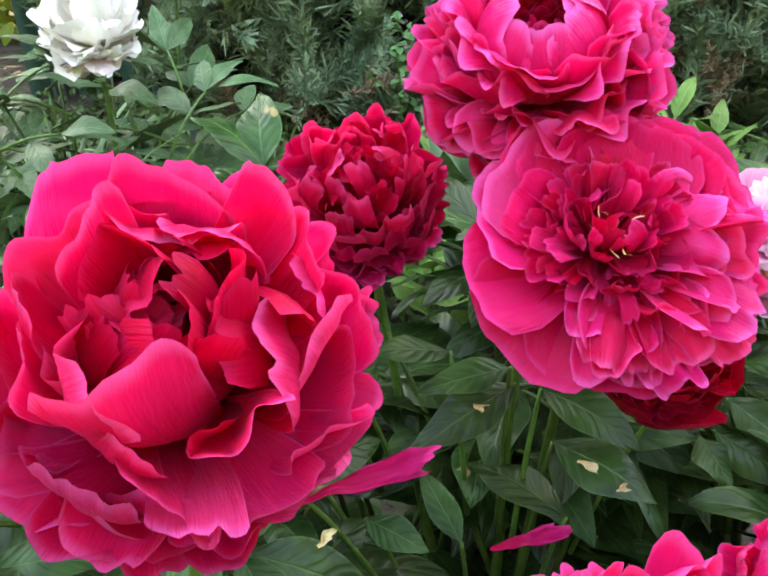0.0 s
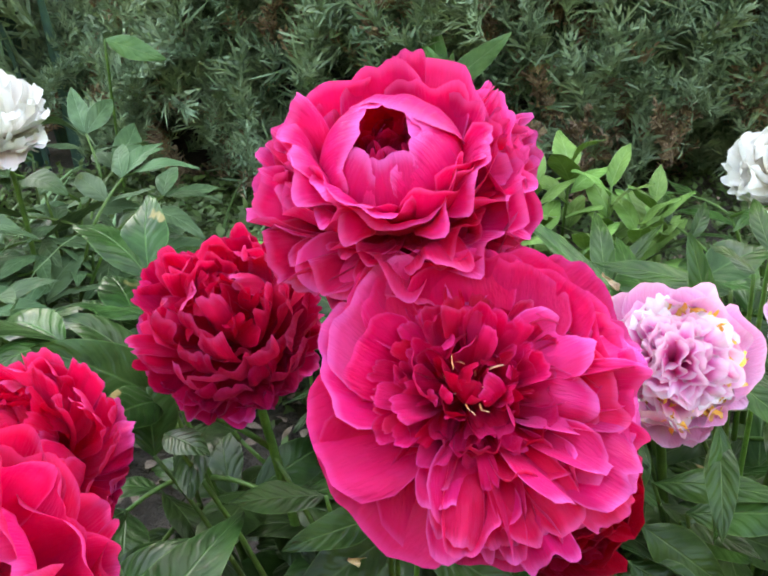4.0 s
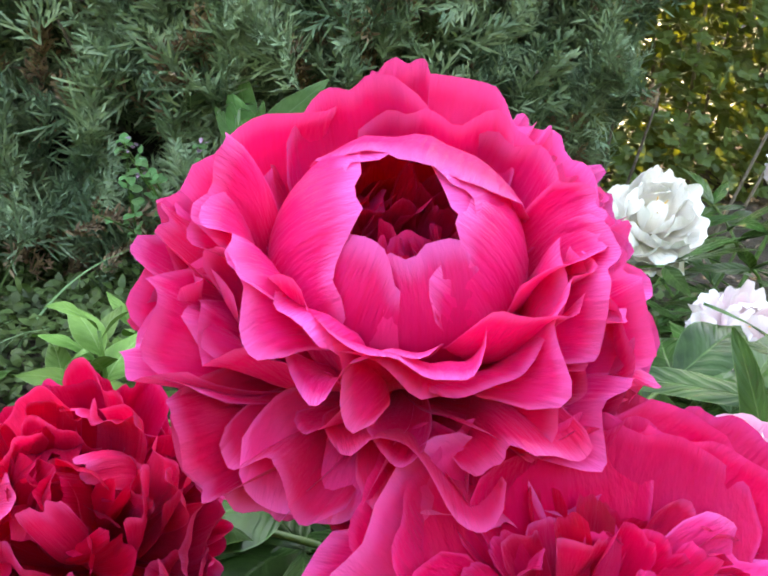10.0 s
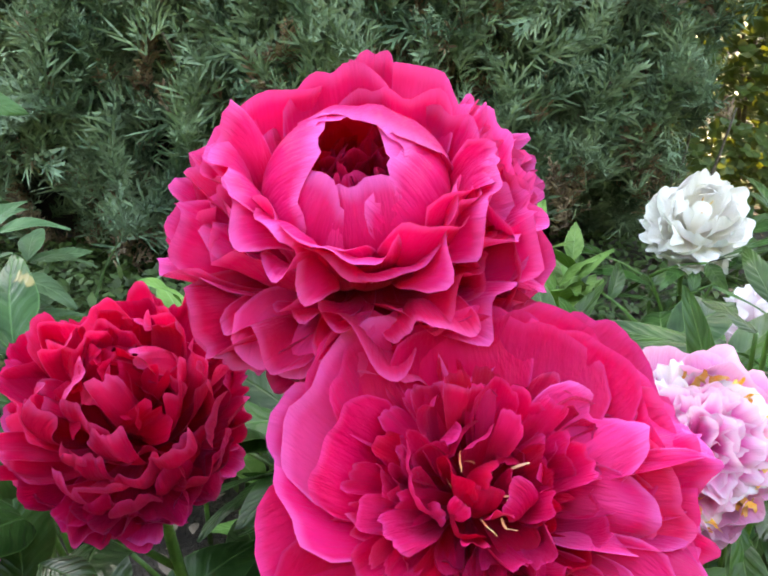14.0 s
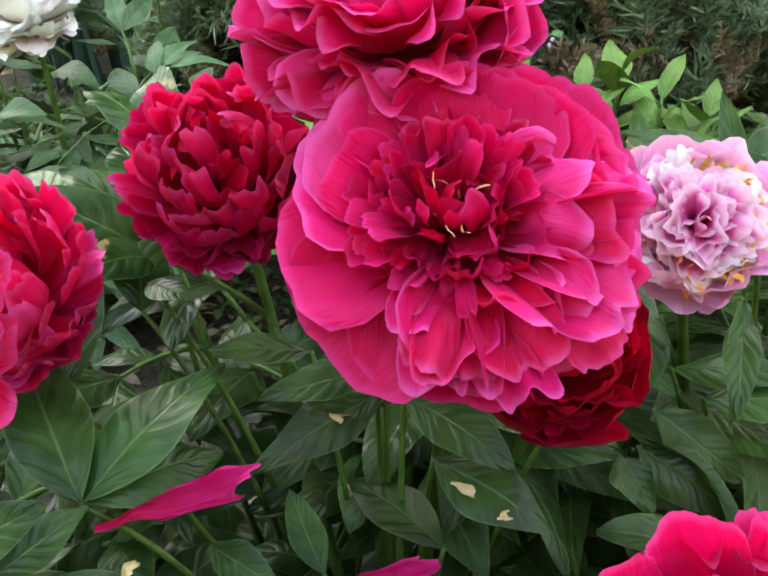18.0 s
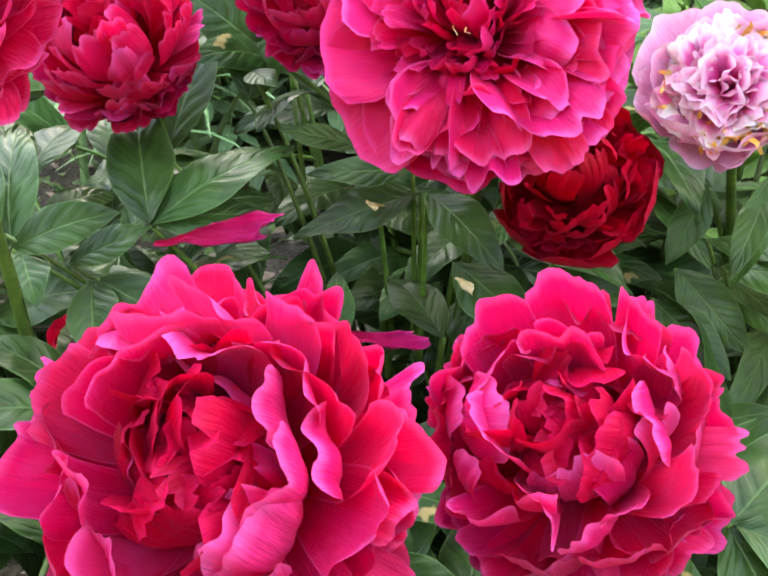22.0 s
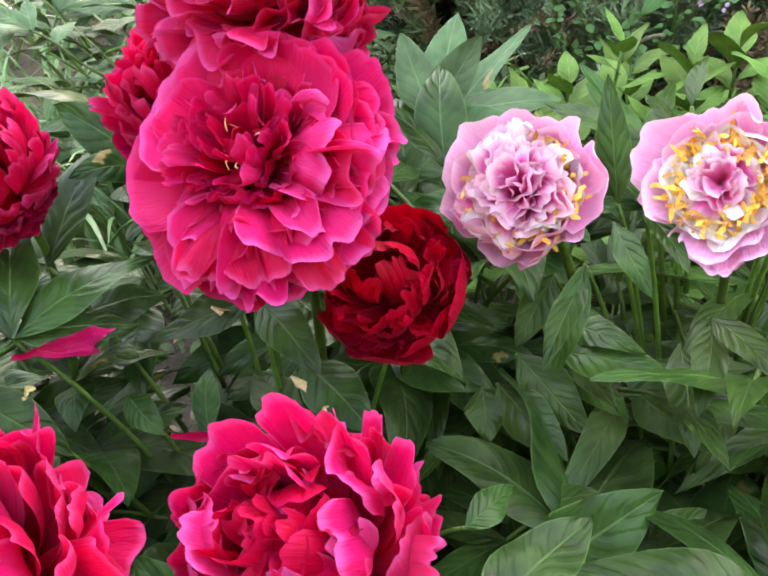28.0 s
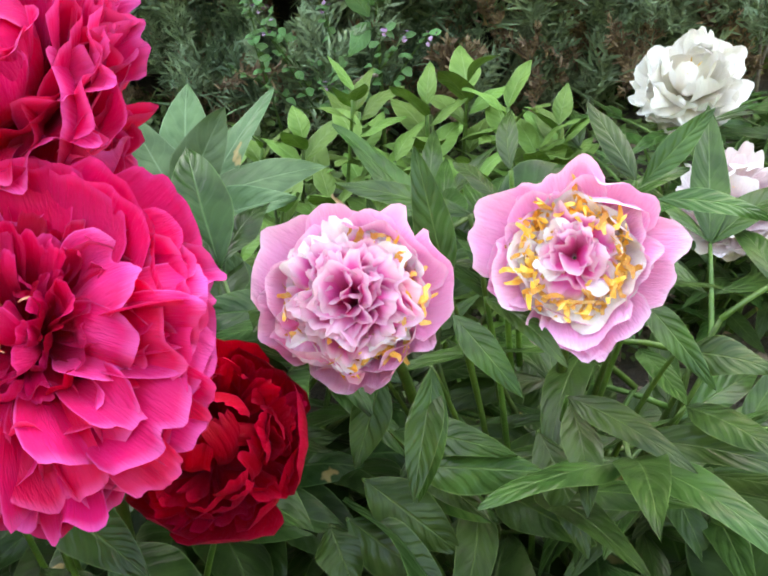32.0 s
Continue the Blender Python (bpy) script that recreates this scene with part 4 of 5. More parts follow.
bush("peony_bush", (0.42, 0.34, 0.0), ring_of(g, 0.42, 0.36, 0.13, 0.14, 0.12, 0.23, 18), broad_leaves, 37, "low peony bush with broad mid-green leaves", low=0.6, size=1.15)
bush("peony_bush", (0.05, 0.02, 0.0), ring_of(g, 0.08, 0.04, 0.26, 0.10, 0.14, 0.27, 20), broad_leaves, 38, "low peony bush at the edge of the bed", low=0.6)
bush("peony_bush", (0.09, 0.42, 0.0), ring_of(g, 0.08, 0.42, 0.20, 0.20, 0.02, 0.07, 20), broad_leaves, 39, "shaded low peony leaves under the blooms", low=0.5, size=1.0, per=2, count=3)
bush("peony_bush", (0.04, 0.60, 0.0), ring_of(g, 0.05, 0.62, 0.20, 0.07, 0.28, 0.39, 16), broad_leaves, 40, "tall dark green peony foliage behind the crimson blooms", low=0.45)
pink_bush = bush("peony_bush", ROOT_PINK, ring_of(g, 0.30, 0.62, 0.15, 0.12, 0.16, 0.34, 20), narrow_leaves, 32, "peony bush with narrow glossy green leaves", low=0.6, size=1.15)
bush("peony_bush", ROOT_WHITE, ring_of(g, 0.62, 1.10, 0.20, 0.18, 0.14, 0.27, 20), narrow_leaves, 33, "peony bush with dark green leaves by the hedge", low=0.4)
bush("peony_bush", ROOT_WHITE_L, ring_of(g, -0.38, 1.10, 0.19, 0.20, 0.16, 0.33, 37), grey_leaves, 34, "peony bush with grey-green pointed leaves", low=0.4)

# ---- leaves that show singly ----
grey_bush = thing("peony_bush", Matrix.Identity(4), "young peony shoot with broad grey-green leaves", "peony bush", "peony bushes")
stalk_to(grey_bush, (0.072, 0.775, 0.35), (0.09, 0.80, -0.01), 0.003, 0.0045, (0.01, 0.0, 0.02), "stem")
leaf_to(red_bush, kl, LEAF, (-0.053, 0.382, 0.357), (-0.005, 0.457, 0.386), 0.033)
stalk_to(red_bush, (-0.053, 0.382, 0.357), (0.002, 0.429, 0.227))
leaf_to(red_bush, kl, LEAF, (-0.053, 0.382, 0.357), (-0.102, 0.455, 0.394), 0.037)
leaf_to(red_bush, kl, LEAF, (-0.052, 0.382, 0.358), (-0.002, 0.43, 0.352), 0.028)
leaf_to(red_bush, kl, LEAF, (-0.082, 0.35, 0.345), (-0.048, 0.375, 0.362), 0.022)
stalk_to(red_bush, (-0.082, 0.35, 0.345), (-0.014, 0.41, 0.215))
leaf_to(red_bush, kl, LEAF, (-0.067, 0.35, 0.34), (-0.005, 0.355, 0.309), 0.03)
stalk_to(red_bush, (-0.067, 0.35, 0.34), (-0.005, 0.41, 0.21))
leaf_to(red_bush, kl, LEAF, (-0.07, 0.35, 0.338), (-0.044, 0.31, 0.324), 0.027)
leaf_to(red_bush, kl, LEAF, (0.036, 0.47, 0.379), (-0.011, 0.45, 0.393), 0.021)
stalk_to(red_bush, (0.036, 0.47, 0.379), (0.051, 0.482, 0.249))
leaf_to(red_bush, kl, LEAF, (0.068, 0.45, 0.381), (0.018, 0.43, 0.38), 0.02)
stalk_to(red_bush, (0.068, 0.45, 0.381), (0.069, 0.47, 0.251))
leaf_to(red_bush, kl, LEAF, (0.072, 0.455, 0.367), (0.013, 0.42, 0.346), 0.03)
stalk_to(red_bush, (0.072, 0.455, 0.367), (0.071, 0.473, 0.237))
leaf_to(red_bush, kl, LEAF, (0.082, 0.43, 0.38), (0.131, 0.4, 0.366), 0.026)
stalk_to(red_bush, (0.082, 0.43, 0.38), (0.077, 0.458, 0.25))
leaf_to(red_bush, kl, LEAF, (0.1, 0.42, 0.3), (0.051, 0.47, 0.304), 0.028)
stalk_to(red_bush, (0.1, 0.42, 0.3), (0.087, 0.452, 0.17))
leaf_to(red_bush, kl, LEAF, (0.095, 0.45, 0.33), (0.151, 0.42, 0.314), 0.032)
stalk_to(red_bush, (0.095, 0.45, 0.33), (0.084, 0.47, 0.2))
leaf_to(red_bush, kl, LEAF, (-0.062, 0.52, 0.373), (-0.071, 0.56, 0.41), 0.032)
stalk_to(red_bush, (-0.062, 0.52, 0.373), (-0.003, 0.512, 0.243))
leaf_to(red_bush, kl, LEAF, (-0.049, 0.5, 0.401), (-0.022, 0.47, 0.409), 0.018)
stalk_to(red_bush, (-0.049, 0.5, 0.401), (0.005, 0.5, 0.271))
leaf_to(red_bush, kl, LEAF, (-0.087, 0.46, 0.357), (-0.093, 0.54, 0.417), 0.031)
stalk_to(red_bush, (-0.087, 0.46, 0.357), (-0.016, 0.476, 0.227))
leaf_to(red_bush, kl, LEAF, (0.155, 0.45, 0.357), (0.142, 0.46, 0.389), 0.029)
stalk_to(red_bush, (0.155, 0.45, 0.357), (0.117, 0.47, 0.227))
leaf_to(red_bush, kl, LEAF, (-0.012, 0.42, 0.3), (0.022, 0.4, 0.295), 0.02)
stalk_to(red_bush, (-0.012, 0.42, 0.3), (0.025, 0.452, 0.17))
leaf_to(red_bush, kl, LEAF, (0.042, 0.42, 0.282), (0.02, 0.46, 0.303), 0.018)
stalk_to(red_bush, (0.042, 0.42, 0.282), (0.055, 0.452, 0.152))
leaf_to(red_bush, kl, LEAF, (-0.103, 0.335, 0.357), (-0.058, 0.36, 0.378), 0.026)
stalk_to(red_bush, (-0.103, 0.335, 0.357), (-0.025, 0.401, 0.227))
leaf_to(red_bush, kl, LEAF, (-0.098, 0.335, 0.358), (-0.073, 0.31, 0.35), 0.022)
leaf_to(red_bush, kl, LEAF, (-0.103, 0.335, 0.358), (-0.151, 0.41, 0.391), 0.033)
leaf_to(red_bush, kl, LEAF, (-0.106, 0.335, 0.365), (-0.181, 0.39, 0.384), 0.033)
stalk_to(red_bush, (-0.106, 0.335, 0.365), (-0.027, 0.401, 0.235))
leaf_to(red_bush, kl, LEAF, (0.102, 0.26, 0.29), (0.15, 0.24, 0.265), 0.04)
stalk_to(red_bush, (0.102, 0.26, 0.29), (0.088, 0.356, 0.16))
leaf_to(red_bush, kl, LEAF, (0.106, 0.28, 0.276), (0.165, 0.28, 0.253), 0.028)
stalk_to(red_bush, (0.106, 0.28, 0.276), (0.09, 0.368, 0.146))
leaf_to(red_bush, kl, LEAF, (0.068, 0.24, 0.246), (0.1, 0.2, 0.266), 0.035)
stalk_to(red_bush, (0.068, 0.24, 0.246), (0.069, 0.344, 0.116))
leaf_to(red_bush, kl, LEAF, (0.027, 0.2, 0.244), (-0.064, 0.21, 0.217), 0.047)
stalk_to(red_bush, (0.027, 0.2, 0.244), (0.046, 0.32, 0.114))
leaf_to(red_bush, kl, LEAF, (0.248, 0.3, 0.331), (0.28, 0.36, 0.343), 0.038)
stalk_to(red_bush, (0.248, 0.3, 0.331), (0.168, 0.38, 0.201))
leaf_to(red_bush, kl, LEAF, (0.247, 0.3, 0.33), (0.287, 0.27, 0.287), 0.036)
leaf_to(red_bush, kl, LEAF, (0.25, 0.3, 0.332), (0.302, 0.3, 0.316), 0.03)
leaf_to(red_bush, kl, LEAF, (0.228, 0.29, 0.31), (0.229, 0.26, 0.276), 0.019)
stalk_to(red_bush, (0.228, 0.29, 0.31), (0.157, 0.374, 0.18))
leaf_to(red_bush, kl, LEAF, (0.232, 0.3, 0.299), (0.275, 0.3, 0.244), 0.026)
stalk_to(red_bush, (0.232, 0.3, 0.299), (0.159, 0.38, 0.169))
leaf_to(red_bush, kl, LEAF, (0.228, 0.34, 0.339), (0.241, 0.38, 0.334), 0.016)
stalk_to(red_bush, (0.228, 0.34, 0.339), (0.157, 0.404, 0.209))
leaf_to(pink_bush, kl, LEAF_NARROW, (0.212, 0.5, 0.325), (0.259, 0.48, 0.294), 0.028)
stalk_to(pink_bush, (0.212, 0.5, 0.325), (0.256, 0.548, 0.195))
leaf_to(pink_bush, kl, LEAF_NARROW, (0.237, 0.5, 0.332), (0.297, 0.47, 0.353), 0.025)
stalk_to(pink_bush, (0.237, 0.5, 0.332), (0.27, 0.548, 0.202))
leaf_to(pink_bush, kl, LEAF_NARROW, (0.238, 0.51, 0.318), (0.28, 0.5, 0.295), 0.019)
stalk_to(pink_bush, (0.238, 0.51, 0.318), (0.27, 0.554, 0.188))
leaf_to(pink_bush, kl, LEAF_NARROW, (0.248, 0.5, 0.392), (0.242, 0.46, 0.343), 0.018)
stalk_to(pink_bush, (0.248, 0.5, 0.392), (0.276, 0.548, 0.262))
leaf_to(pink_bush, kl, LEAF_NARROW, (0.203, 0.49, 0.308), (0.251, 0.46, 0.288), 0.028)
stalk_to(pink_bush, (0.203, 0.49, 0.308), (0.251, 0.542, 0.178))
leaf_to(pink_bush, kl, LEAF_NARROW, (0.194, 0.49, 0.304), (0.207, 0.46, 0.291), 0.024)
stalk_to(pink_bush, (0.194, 0.49, 0.304), (0.246, 0.542, 0.174))
leaf_to(pink_bush, kl, LEAF_NARROW, (0.243, 0.41, 0.236), (0.305, 0.44, 0.295), 0.046)
stalk_to(pink_bush, (0.243, 0.41, 0.236), (0.273, 0.494, 0.106))
leaf_to(pink_bush, kl, LEAF_NARROW, (0.298, 0.43, 0.258), (0.33, 0.46, 0.272), 0.024)
stalk_to(pink_bush, (0.298, 0.43, 0.258), (0.303, 0.506, 0.128))
leaf_to(pink_bush, kl, LEAF_NARROW, (0.231, 0.44, 0.253), (0.271, 0.43, 0.296), 0.025)
stalk_to(pink_bush, (0.231, 0.44, 0.253), (0.267, 0.512, 0.123))
leaf_to(pink_bush, kl, LEAF_NARROW, (0.222, 0.55, 0.354), (0.207, 0.52, 0.317), 0.021)
stalk_to(pink_bush, (0.222, 0.55, 0.354), (0.262, 0.578, 0.224))
leaf_to(pink_bush, kl, LEAF_NARROW, (0.316, 0.52, 0.358), (0.362, 0.46, 0.364), 0.018)
stalk_to(pink_bush, (0.316, 0.52, 0.358), (0.313, 0.56, 0.228))
leaf_to(pink_bush, kl, LEAF_NARROW, (0.318, 0.52, 0.353), (0.32, 0.46, 0.339), 0.02)
stalk_to(pink_bush, (0.318, 0.52, 0.353), (0.314, 0.56, 0.223))
leaf_to(pink_bush, kl, LEAF_NARROW, (0.302, 0.52, 0.337), (0.32, 0.46, 0.312), 0.023)
stalk_to(pink_bush, (0.302, 0.52, 0.337), (0.306, 0.56, 0.207))
leaf_to(pink_bush, kl, LEAF_NARROW, (0.279, 0.54, 0.284), (0.323, 0.48, 0.3), 0.03)
stalk_to(pink_bush, (0.279, 0.54, 0.284), (0.293, 0.572, 0.154))
leaf_to(pink_bush, kl, LEAF_NARROW, (0.351, 0.56, 0.457), (0.333, 0.6, 0.485), 0.014)
stalk_to(pink_bush, (0.351, 0.56, 0.457), (0.333, 0.584, 0.327))
leaf_to(pink_bush, kl, LEAF_NARROW, (0.354, 0.56, 0.455), (0.391, 0.58, 0.486), 0.014)
leaf_to(pink_bush, kl, LEAF_NARROW, (0.356, 0.54, 0.456), (0.414, 0.54, 0.447), 0.013)
stalk_to(pink_bush, (0.356, 0.54, 0.456), (0.335, 0.572, 0.326))
leaf_to(pink_bush, kl, LEAF_NARROW, (0.352, 0.54, 0.412), (0.388, 0.5, 0.429), 0.012)
stalk_to(pink_bush, (0.352, 0.54, 0.412), (0.333, 0.572, 0.282))
leaf_to(pink_bush, kl, LEAF_NARROW, (0.351, 0.53, 0.408), (0.37, 0.47, 0.4), 0.014)
stalk_to(pink_bush, (0.351, 0.53, 0.408), (0.333, 0.566, 0.278))
leaf_to(pink_bush, kl, LEAF_NARROW, (0.258, 0.54, 0.411), (0.244, 0.56, 0.477), 0.019)
stalk_to(pink_bush, (0.258, 0.54, 0.411), (0.281, 0.572, 0.281))
leaf_to(pink_bush, kl, LEAF_NARROW, (0.29, 0.56, 0.465), (0.291, 0.6, 0.485), 0.012)
stalk_to(pink_bush, (0.29, 0.56, 0.465), (0.299, 0.584, 0.335))
leaf_to(pink_bush, kl, LEAF_NARROW, (0.249, 0.5, 0.386), (0.238, 0.45, 0.357), 0.018)
leaf_to(pink_bush, kl, LEAF_NARROW, (0.27, 0.56, 0.442), (0.202, 0.6, 0.446), 0.017)
stalk_to(pink_bush, (0.27, 0.56, 0.442), (0.288, 0.584, 0.312))
leaf_to(pink_bush, kl, LEAF_NARROW, (0.282, 0.56, 0.452), (0.264, 0.58, 0.464), 0.014)
stalk_to(pink_bush, (0.282, 0.56, 0.452), (0.295, 0.584, 0.322))
leaf_to(pink_bush, kl, LEAF_NARROW, (0.368, 0.52, 0.383), (0.41, 0.5, 0.387), 0.021)
stalk_to(pink_bush, (0.368, 0.52, 0.383), (0.342, 0.56, 0.253))
leaf_to(pink_bush, kl, LEAF_NARROW, (0.379, 0.53, 0.342), (0.411, 0.48, 0.353), 0.021)
stalk_to(pink_bush, (0.379, 0.53, 0.342), (0.348, 0.566, 0.212))
leaf_to(pink_bush, kl, LEAF_NARROW, (0.259, 0.52, 0.409), (0.286, 0.47, 0.398), 0.015)
stalk_to(pink_bush, (0.259, 0.52, 0.409), (0.282, 0.56, 0.279))
leaf_to(pink_bush, kl, LEAF_NARROW, (0.275, 0.52, 0.417), (0.304, 0.46, 0.423), 0.013)
stalk_to(pink_bush, (0.275, 0.52, 0.417), (0.291, 0.56, 0.287))
leaf_to(pink_bush, kl, LEAF_NARROW, (0.372, 0.56, 0.297), (0.393, 0.5, 0.258), 0.023)
stalk_to(pink_bush, (0.372, 0.56, 0.297), (0.344, 0.584, 0.167))
leaf_to(pink_bush, kl, LEAF_NARROW, (0.379, 0.56, 0.275), (0.424, 0.5, 0.274), 0.023)
stalk_to(pink_bush, (0.379, 0.56, 0.275), (0.348, 0.584, 0.145))
leaf_to(pink_bush, kl, LEAF_NARROW, (0.226, 0.53, 0.332), (0.282, 0.48, 0.359), 0.02)
stalk_to(pink_bush, (0.226, 0.53, 0.332), (0.264, 0.566, 0.202))
leaf_to(pink_bush, kl, LEAF_NARROW, (0.233, 0.53, 0.315), (0.274, 0.48, 0.316), 0.018)
stalk_to(pink_bush, (0.233, 0.53, 0.315), (0.268, 0.566, 0.185))
leaf_to(grey_bush, kl, LEAF_GREY, (0.075, 0.78, 0.346), (0.067, 0.84, 0.434), 0.042)
leaf_to(grey_bush, kl, LEAF_GREY, (0.075, 0.78, 0.346), (0.133, 0.83, 0.425), 0.038)
leaf_to(grey_bush, kl, LEAF_GREY, (0.069, 0.77, 0.355), (0.177, 0.77, 0.391), 0.042)
leaf_to(grey_bush, kl, LEAF_GREY, (0.069, 0.77, 0.355), (0.106, 0.78, 0.427), 0.044)
leaf_to(grey_bush, kl, LEAF_GREY, (0.069, 0.77, 0.359), (0.033, 0.8, 0.419), 0.037)
leaf_to(grey_bush, kl, LEAF_GREY, (0.069, 0.77, 0.347), (0.048, 0.73, 0.404), 0.04)
leaf_to(grey_bush, kl, LEAF_GREY, (0.078, 0.77, 0.345), (0.155, 0.73, 0.381), 0.036)
leaf_to(grey_bush, kl, LEAF_GREY, (0.127, 0.7, 0.306), (0.116, 0.7, 0.353), 0.026)
leaf_to(grey_bush, kl, LEAF_GREY, (0.105, 0.74, 0.316), (0.089, 0.72, 0.351), 0.021)

# ---- blooms ----
cupped_peony((0.077, 0.480, 0.540), (-0.10, -0.52, 0.85), 0.0635, 101, ROOT_RED, "crimson double peony with a closed inner bowl, tallest of its bush")
open_peony((0.103, 0.405, 0.479), (-0.03, -0.72, 0.70), 0.0652, 102, ROOT_RED, "wide open crimson peony with ruffled petals and a red tuft")
double_peony((-0.014, 0.528, 0.452), (-0.05, -0.62, 0.78), 0.053, 103, ROOT_RED, "dark crimson pompon peony with small packed petals", outer=[DEEP, LIT_MAGENTA, LIT_MAGENTA, DEEP, CRIMSON], count=176, width=0.175, ruffle=0.34, hole=6, hearts=24, cups=4)
double_peony((-0.060, 0.240, 0.520), (0.15, -0.62, 0.77), 0.062, 104, (-0.12, 0.36, 0.0), "large crimson double peony with a dark open heart", hole=12, cups=5, count=128, width=0.245, ruffle=0.26, outer=[DEEP, CRIMSON, CRIMSON, CRIMSON, LIT_MAGENTA, CRIMSON])
bud_peony((0.153, 0.447, 0.395), (0.05, -0.65, 0.75), 0.041, 105, ROOT_RED, "half-open dark scarlet peony globe")
double_peony((0.086, 0.190, 0.405), (0.05, -0.60, 0.80), 0.064, 106, (0.10, 0.26, 0.0), "large bright crimson double peony, low at the front", count=180, width=0.20, hole=10, cups=4)
double_peony((0.183, 0.269, 0.381), (-0.12, -0.60, 0.80), 0.058, 107, (0.12, 0.28, 0.0), "crimson double peony with folded ruffled petals", count=180, width=0.19, hole=8)
double_peony((-0.095, 0.427, 0.440), (-0.1, -0.60, 0.80), 0.050, 108, (-0.14, 0.46, 0.0), "dark crimson double peony behind a larger bloom", outer=[DEEP, LIT_MAGENTA, CRIMSON], count=150, width=0.165, hole=12)
pink_peony((0.215, 0.487, 0.438), (-0.16, -0.80, 0.58), 0.0405, 109, ROOT_PINK, "pale pink peony with golden staminodes and a ruffled heart", tuft=62, dome=1.35)
pink_peony((0.312, 0.497, 0.450), (-0.15, -0.85, 0.50), 0.0375, 110, ROOT_PINK, "pink peony bowl with a golden ring and small tuft", tuft=26)
white_peony((-0.315, 1.035, 0.436), (-0.05, -0.35, 0.94), 0.056, 111, ROOT_WHITE_L, "white double peony with blush lower petals", [BLUSH, WHITE, WHITE])
white_peony((0.521, 1.085, 0.332), (-0.15, -0.65, 0.74), 0.055, 112, ROOT_WHITE, "creamy white peony with a yellow eye", [WHITE])
white_peony((0.525, 0.920, 0.275), (-0.05, -0.55, 0.82), 0.050, 113, ROOT_WHITE, "pale blush peony low among the leaves", [BLUSH])

double_peony((0.070, 0.140, 0.335), (0.0, -0.6, 0.8), 0.048, 114, (0.10, 0.22, 0.0), "dark crimson peony low under a larger bloom", outer=[HEART, DEEP, DEEP], count=60, width=0.30)
double_peony((-0.075, 0.34, 0.285), (-0.3, -0.5, 0.8), 0.032, 115, (-0.1, 0.40, 0.0), "small dark red peony deep among leaves", outer=[HEART, SCARLET, SCARLET], count=50, width=0.30)
white_peony((0.80, 1.20, 0.345), (-0.1, -0.6, 0.78), 0.050, 116, ROOT_WHITE, "blush white peony beside the hedge", [BLUSH, BLUSH, WHITE])

# ---- low plants round the bed ----
def small_leaf_template(rng, length, width):
    n = 4
    v, f = [], []
    for i in range(n + 1):
        s = i / n
        w = width * math.sin(math.pi * min(0.97, 0.06 + 0.94 * s)) / 2
        lift = 0.25 * length * s * (1 - 1.2 * s)
        v += [(length * s, -w, lift + 0.25 * w), (length * s, w, lift + 0.25 * w)]
    for i in range(n):
        f += [(2 * i, 2 * i + 1, 2 * i + 3), (2 * i, 2 * i + 3, 2 * i + 2)]
    return np.array(v), np.array(f)


def ground_cover():
    """A low weedy mat in front of the hedge, thinning to bare soil."""
    rng = np.random.default_rng(41)
    temps = [small_leaf_template(rng, rng.uniform(0.010, 0.018), rng.uniform(0.006, 0.010)) for _ in range(6)]
    rows = []
    while len(rows) < 26000:
        x, y = rng.uniform(-0.9, 0.9), rng.uniform(0.7, 2.1)
        keep = 0.05 + 0.95 * min(1.0, max(0.0, (y - 1.05) / 0.35))
        if x > 0.15:
            keep *= 0.35
        keep *= max(0.12, min(1.0, 0.7 + 1.2 * noise.noise((x * 5, y * 5, 4))))
        if rng.random() > keep:
            continue
        hgt = 0.055 * (0.5 + 0.9 * noise.noise((x * 7, y * 7, 8)) + 0.4 * rng.random())
        mound = 0.15 * math.exp(-((x + 0.12) / 0.24) ** 4) * math.exp(-((y - 1.45) / 0.20) ** 4)
        hgt += mound * (0.8 + 0.5 * noise.noise((x * 9, y * 9, 2)))
        d = (rng.normal(), rng.normal(), rng.uniform(0.1, 1.0))
        rows.append((int(rng.integers(6)), affine(rot_to(d, (0, 0, 1), rng, rng.uniform(-0.6, 0.6)), (x, y, max(0.004, hgt * rng.random() ** (0.5 if mound > 0.03 else 1.0))), rng.uniform(0.8, 1.5))))
    v, f = scatter(temps, rows)
    tagged(new("ground_cover", big_mesh("ground_cover", v, f, MAT_LEAF)), "low olive-green weeds creeping over the soil", "ground cover", kind="stuff")


ground_cover()


def litter():
    rng = np.random.default_rng(42)
    temps = [small_leaf_template(rng, rng.uniform(0.012, 0.03), rng.uniform(0.006, 0.014)) for _ in range(6)]
    rows = []
    for _ in range(1800):
        x, y = rng.uniform(-0.9, 1.2), rng.uniform(0.1, 1.8)
        rows.append((int(rng.integers(6)), affine(rot_to((rng.normal(), rng.normal(), rng.normal(0, 0.15)), (0, 0, 1), rng, rng.uniform(-0.5, 0.5)), (x, y, 0.012 + 0.01 * rng.random()), rng.uniform(0.6, 1.3))))
    v, f = scatter(temps, rows)
    tagged(new("leaf_litter", big_mesh("leaf_litter", v, f, LITTER)), "scattered dry brown leaves and crumbs on soil", "leaf litter", kind="stuff")


litter()


